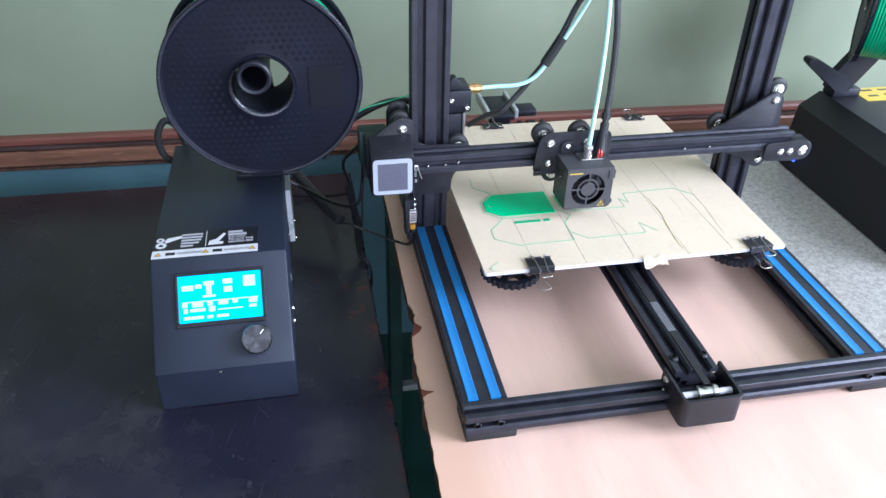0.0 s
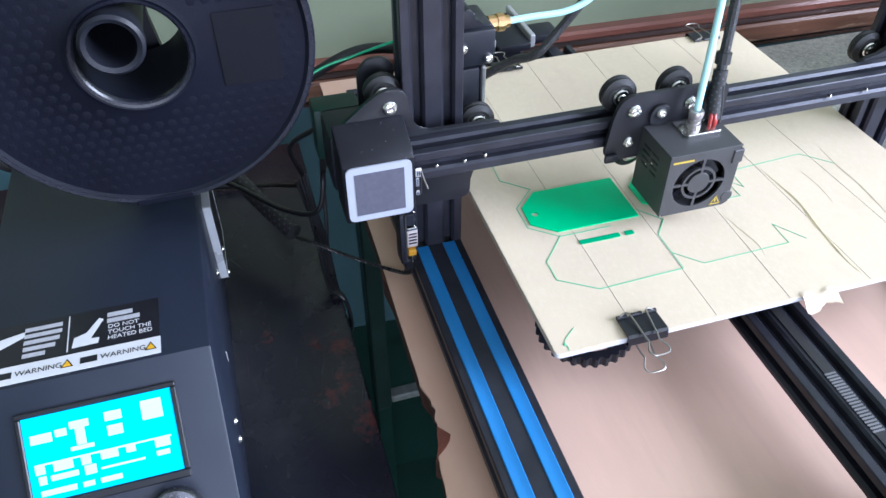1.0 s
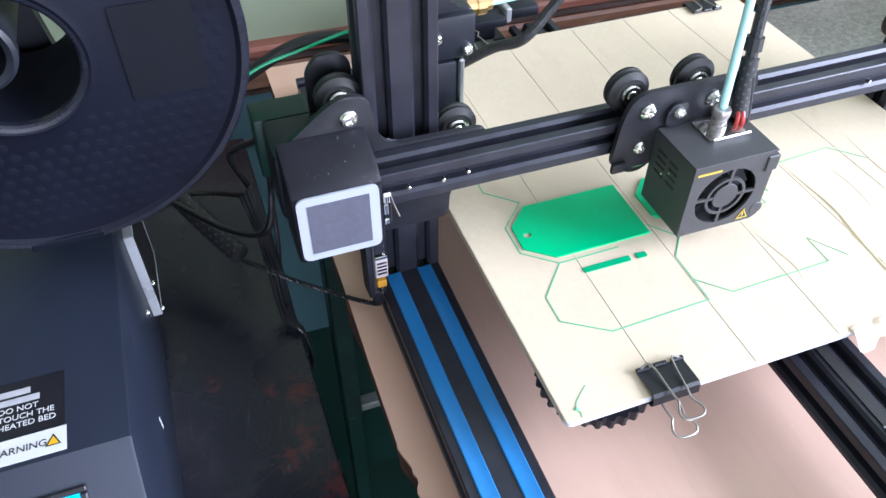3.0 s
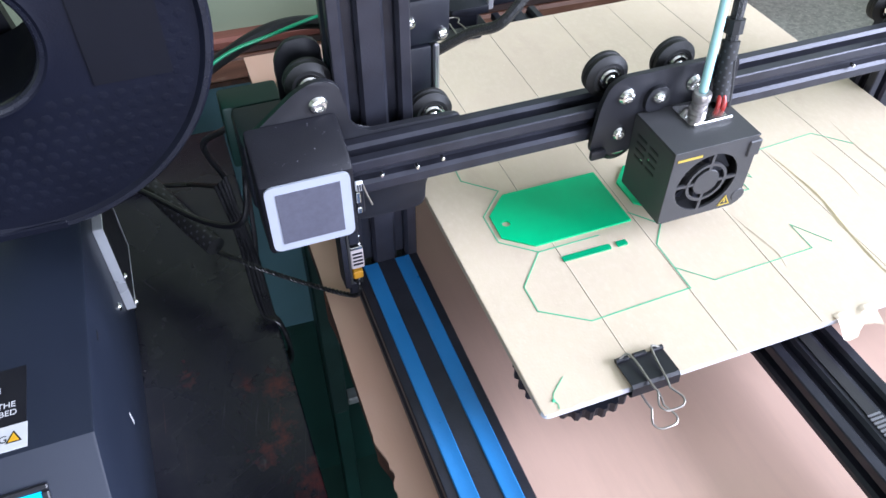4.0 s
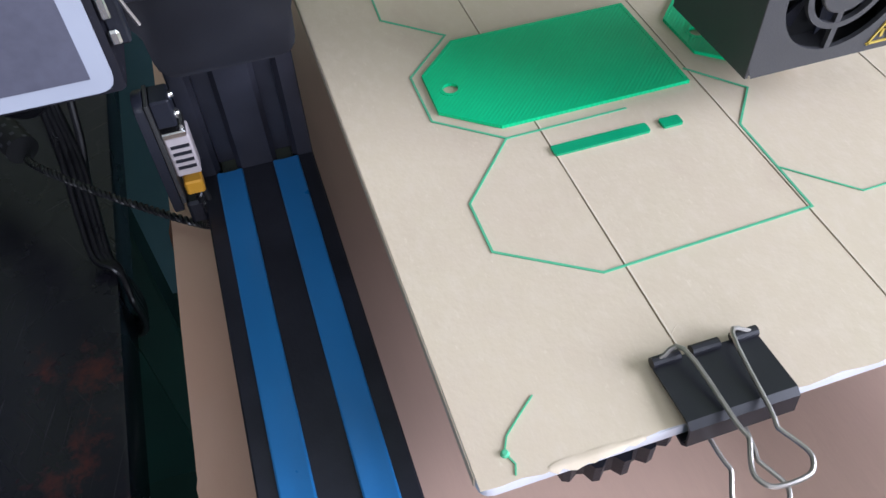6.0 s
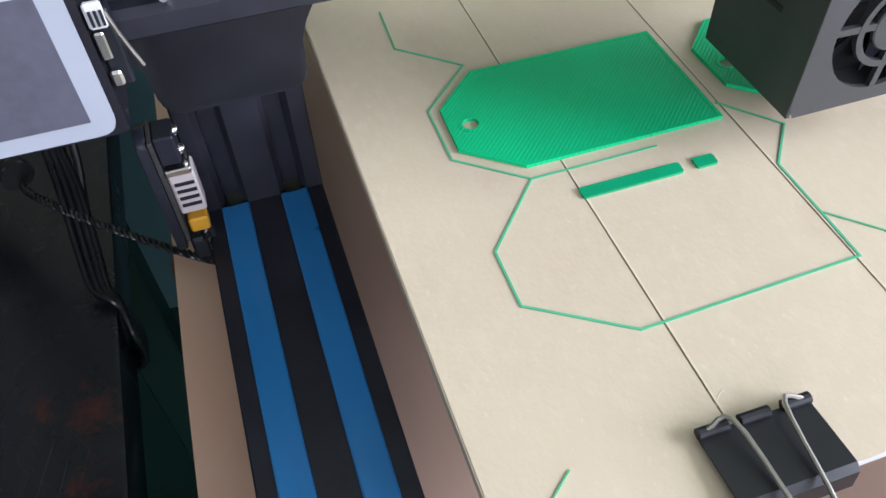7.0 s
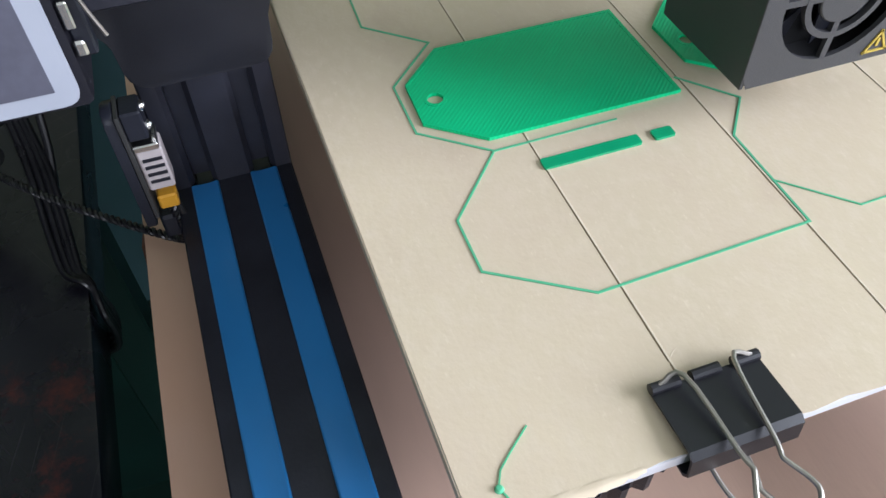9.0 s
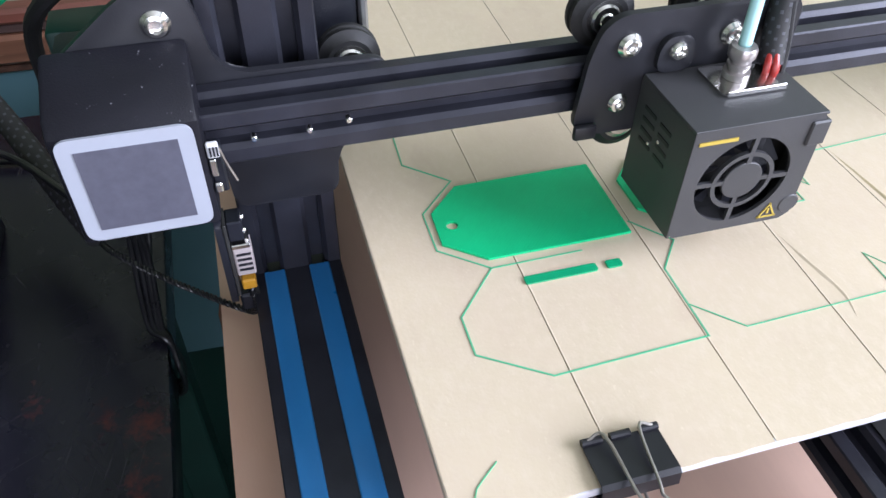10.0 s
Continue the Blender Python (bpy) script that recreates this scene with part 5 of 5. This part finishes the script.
def braided(name, pts, r, label):
    """A woven sleeve: a cord whose facets alternate between two blacks."""
    along = sum((Vector(q) - Vector(p)).length for p, q in zip(pts, pts[1:]))
    seg = 24
    bm = tube(pts, r, max(8, int(along / (len(pts) - 1) / (r * 0.26))), seg)
    quads = [f for f in bm.faces if len(f.verts) == 4]
    for k, f in enumerate(quads):
        i, j = divmod(k, seg)
        f.material_index = 1 if j % 2 == 0 and (i + j) % 4 == 0 else 0
    ob = part(name, bm, RUBBER)
    ob.data.materials.append(mat("grey_braid", (0.048, 0.048, 0.060), 0.4))
    return tagged(ob, label, "cable", "cables")


tagged(part("feed_tube", tube([(0.0830, 0.3200, 0.1775), (0.0996, 0.3200, 0.1783), (0.1253, 0.3200, 0.1790), (0.1438, 0.3200, 0.1873), (0.1580, 0.3200, 0.2059), (0.1743, 0.3190, 0.2320), (0.1880, 0.3150, 0.2600), (0.1950, 0.3020, 0.2880), (0.1945, 0.2830, 0.3030), (0.1925, 0.2650, 0.3010), (0.1915, 0.2540, 0.2800), (0.1900, 0.2470, 0.2400), (0.1865, 0.2400, 0.1950), (0.1800, 0.2300, 0.1420)], 0.0023, 10, 12), TEFLON), "pale cyan plastic feed tube to the print head", "tube")
part_cable = [(0.0800, 0.3600, 0.1150), (0.0980, 0.3450, 0.1330), (0.1108, 0.3300, 0.1448), (0.1292, 0.3300, 0.1642), (0.1500, 0.3270, 0.1930), (0.1610, 0.3240, 0.2110), (0.1735, 0.3240, 0.2380), (0.1850, 0.3230, 0.2650), (0.1960, 0.3080, 0.2960), (0.2010, 0.2850, 0.3120), (0.2010, 0.2650, 0.3060), (0.2005, 0.2570, 0.2850), (0.2035, 0.2540, 0.2500), (0.2030, 0.2490, 0.2040), (0.2000, 0.2430, 0.1700), (0.1980, 0.2385, 0.1480)]
cord("head_cable", part_cable, 0.0033, SLEEVE, "black sleeved cable looping to the print head", n=10)
braided("cable_sleeve", [(0.1948, 0.2322, 0.1345), (0.1970, 0.2372, 0.1470), (0.1995, 0.2420, 0.1640)], 0.0046, "black braided sleeve end above the print head")
cord("tape_wrap", [(0.1540, 0.3225, 0.2000), (0.1625, 0.3225, 0.2140), (0.1715, 0.3220, 0.2300)], 0.0058, RUBBER, "black tape wrapped round cable and tube", "tape")
cord("tape_wrap", [(0.1998, 0.2428, 0.1680), (0.2001, 0.2435, 0.1715), (0.2004, 0.2442, 0.1750)], 0.0050, RUBBER, "black tie wrapped round the head cable", "tape")
tagged(part("filament_strand", tube([(-0.0750, 0.3250, 0.1400), (-0.0460, 0.3300, 0.1560), (-0.0200, 0.3300, 0.1630), (0.0060, 0.3300, 0.1690), (0.0300, 0.3280, 0.1730), (0.0410, 0.3220, 0.1760)], 0.0009, 8, 8), FIL), "thin green filament strand to the feeder", "filament")
cord("motor_cable", [(-0.0900, 0.4300, 0.0500), (-0.0700, 0.3700, 0.1150), (-0.0400, 0.3600, 0.1400), (-0.0140, 0.3600, 0.1500), (0.0110, 0.3600, 0.1490), (0.0380, 0.3550, 0.1420)], 0.0038, RUBBER, "thick black cable rising to the printer")
braided("sleeved_cable", [(-0.1370, 0.4750, 0.0250), (-0.1190, 0.4480, 0.0080), (-0.0960, 0.4020, -0.0010), (-0.0770, 0.3660, -0.0060)], 0.0070, "braided black cable sleeve lying over the table")
for k, dx in enumerate((-0.003, 0.0, 0.0026, 0.0046)):
    cord("black_cable", [(-0.0640 + dx, 0.3850, 0.0300 + 0.002 * k), (-0.0600 + dx * 0.8, 0.3680, 0.0100), (-0.0575 + dx, 0.3500, -0.0080), (-0.0570 + dx, 0.3330, -0.0230), (-0.0555 + dx * 0.8, 0.3180, -0.0335), (-0.0500 + dx * 0.3, 0.3110, -0.0350 - 0.0005 * k), (-0.0466, 0.3085 - 0.003 * k, -0.0450), (-0.0462, 0.3080 - 0.003 * k, -0.0580), (-0.0490, 0.3075 - 0.003 * k, -0.0660), (-0.0600, 0.3075 - 0.003 * k, -0.0680)], 0.0015, GLOSSY, "thin black cable lying over the table edge")
twisted("switch_cable", [(-0.0760, 0.3620, -0.0080), (-0.0660, 0.3400, 0.0030), (-0.0457, 0.3180, 0.0040), (-0.0212, 0.2960, 0.0040), (-0.0060, 0.2830, 0.0050), (-0.0010, 0.2730, 0.0150), (-0.0010, 0.2695, 0.0335)], 0.0009, 0.0052, "thin twisted black cable to the limit switch")
cord("switch_cable", [(0.0012, 0.2695, 0.0335), (0.0014, 0.2720, 0.0200), (-0.0040, 0.2810, 0.0080)], 0.0010, RUBBER, "short black wire below the limit switch")
cord("black_cable", [(-0.0480, 0.3200, 0.1100), (-0.0470, 0.3700, 0.0500), (-0.0500, 0.3600, 0.0050), (-0.0540, 0.3450, -0.0180), (-0.0545, 0.3240, -0.0345)], 0.0017, GLOSSY, "thin black cable hanging beside the motor")
cord("black_cable", [(-0.0500, 0.3150, 0.1050), (-0.0470, 0.3600, 0.0550), (-0.0560, 0.3500, 0.0250), (-0.0800, 0.3700, 0.0150), (-0.1150, 0.4200, 0.0100), (-0.1380, 0.4300, 0.0200)], 0.0022, GLOSSY, "black motor cable running back to the control box")
cord("black_cable", [(-0.0520, 0.3220, 0.1180), (-0.0680, 0.3900, 0.0600), (-0.0600, 0.4100, 0.0100), (-0.0900, 0.4700, -0.0300), (-0.1500, 0.4900, -0.0350), (-0.2300, 0.5000, -0.0350)], 0.0020, GLOSSY, "thin black cable behind the motor")
cord("cable_loop", [(-0.250, 0.425, 0.070), (-0.262, 0.440, 0.098), (-0.275, 0.436, 0.108), (-0.283, 0.422, 0.094), (-0.276, 0.412, 0.072), (-0.258, 0.420, 0.060)], 0.0042, RUBBER, "black cable loop behind the control box")

# drag bracket and cable behind the bed
rb = thing("cable_clamp", (0.165, 0.53, 0.05), "black cable clamp behind the bed", "clamp")
part("clamp_block", box(0.1820, 0.2150, 0.512, 0.540, 0.050, 0.0600, 0.003, 2), BLACK, rb)
part("clamp_arm", box(0.1460, 0.1800, 0.500, 0.570, 0.052, 0.0600, 0.002, 2), BLACK, rb)
for x in (0.1400, 0.1802):
    part("clamp_strip", box(x, x + 0.0055, 0.505, 0.575, 0.0520, 0.0650, 0.001), mat("grey_strip", (0.5, 0.5, 0.52), 0.4, 0.5), rb, "grey metal strip")
part("clamp_foot", box(0.150, 0.180, 0.522, 0.540, 0.0285, 0.052, 0.002), BLACK, rb)
part("rear_stand", box(0.140, 0.190, 0.5205, 0.545, 0.0, 0.0285, 0.002), BLACK, rb)

# ---- second control box on the speckled table ----
b2 = thing("control_box", (0.75, 0.33, -0.03), "black steel control box of a second printer", "control box")
B0, BH = 0.590, 0.082
part("case", prism([(B0, -0.028), (B0 + 0.008, BH - 0.020), (B0 + 0.036, BH), (B0 + 0.24, BH), (B0 + 0.24, -0.028)], "y", 0.175, 0.475, 0.003), CASE2, b2)
part("base_plate", box(B0 + 0.004, B0 + 0.236, 0.18, 0.47, -0.030, -0.0281, 0), RUBBER, b2)
part("status_light", disc((B0 - 0.0002, 0.4398, -0.010), "x", 0.0030, 0.0030, 0.0003, 16), LED, b2, "lit blue status light")
part("warning_label", box(0.672, 0.790, 0.428, 0.4725, BH, BH + 0.0004, 0), mat("yellow_label", (0.68, 0.48, 0.05), 0.4), b2, "yellow warning label")
for x, y, w in ((0.676, 0.461, 0.026), (0.684, 0.442, 0.016), (0.712, 0.461, 0.022), (0.71, 0.444, 0.03), (0.750, 0.458, 0.022)):
    part("print_bar", box(x, x + w, y, y + 0.005, BH + 0.0004, BH + 0.0006, 0), INK, b2)
h2 = thing("spool_holder", (0.64, 0.46, BH), "black plastic arm of the second spool holder", "holder")
part("foot", box(0.628, 0.670, 0.446, 0.472, BH, BH + 0.012, 0.002, 2), BLACK, h2)
part("upright", prism([(0.622, BH + 0.011), (0.662, BH + 0.011), (0.722, 0.175), (0.706, 0.200), (0.690, 0.200), (0.626, BH + 0.030)], "y", 0.455, 0.468, 0.001), BLACK, h2)
part("side_arm", prism(outline([(0.625, BH + 0.012), (0.648, BH + 0.012), (0.640, BH + 0.030), (0.585, BH + 0.060), (0.572, BH + 0.062), (0.570, BH + 0.055)], 0.004), "y", 0.440, 0.456, 0.001), BLACK, h2)
s2 = spool_thing((0, 0, 0), "black spool of green filament above a second control box")
s2.matrix_basis = pose(0.640, 0.452, 0.236, 0, 0, -125)
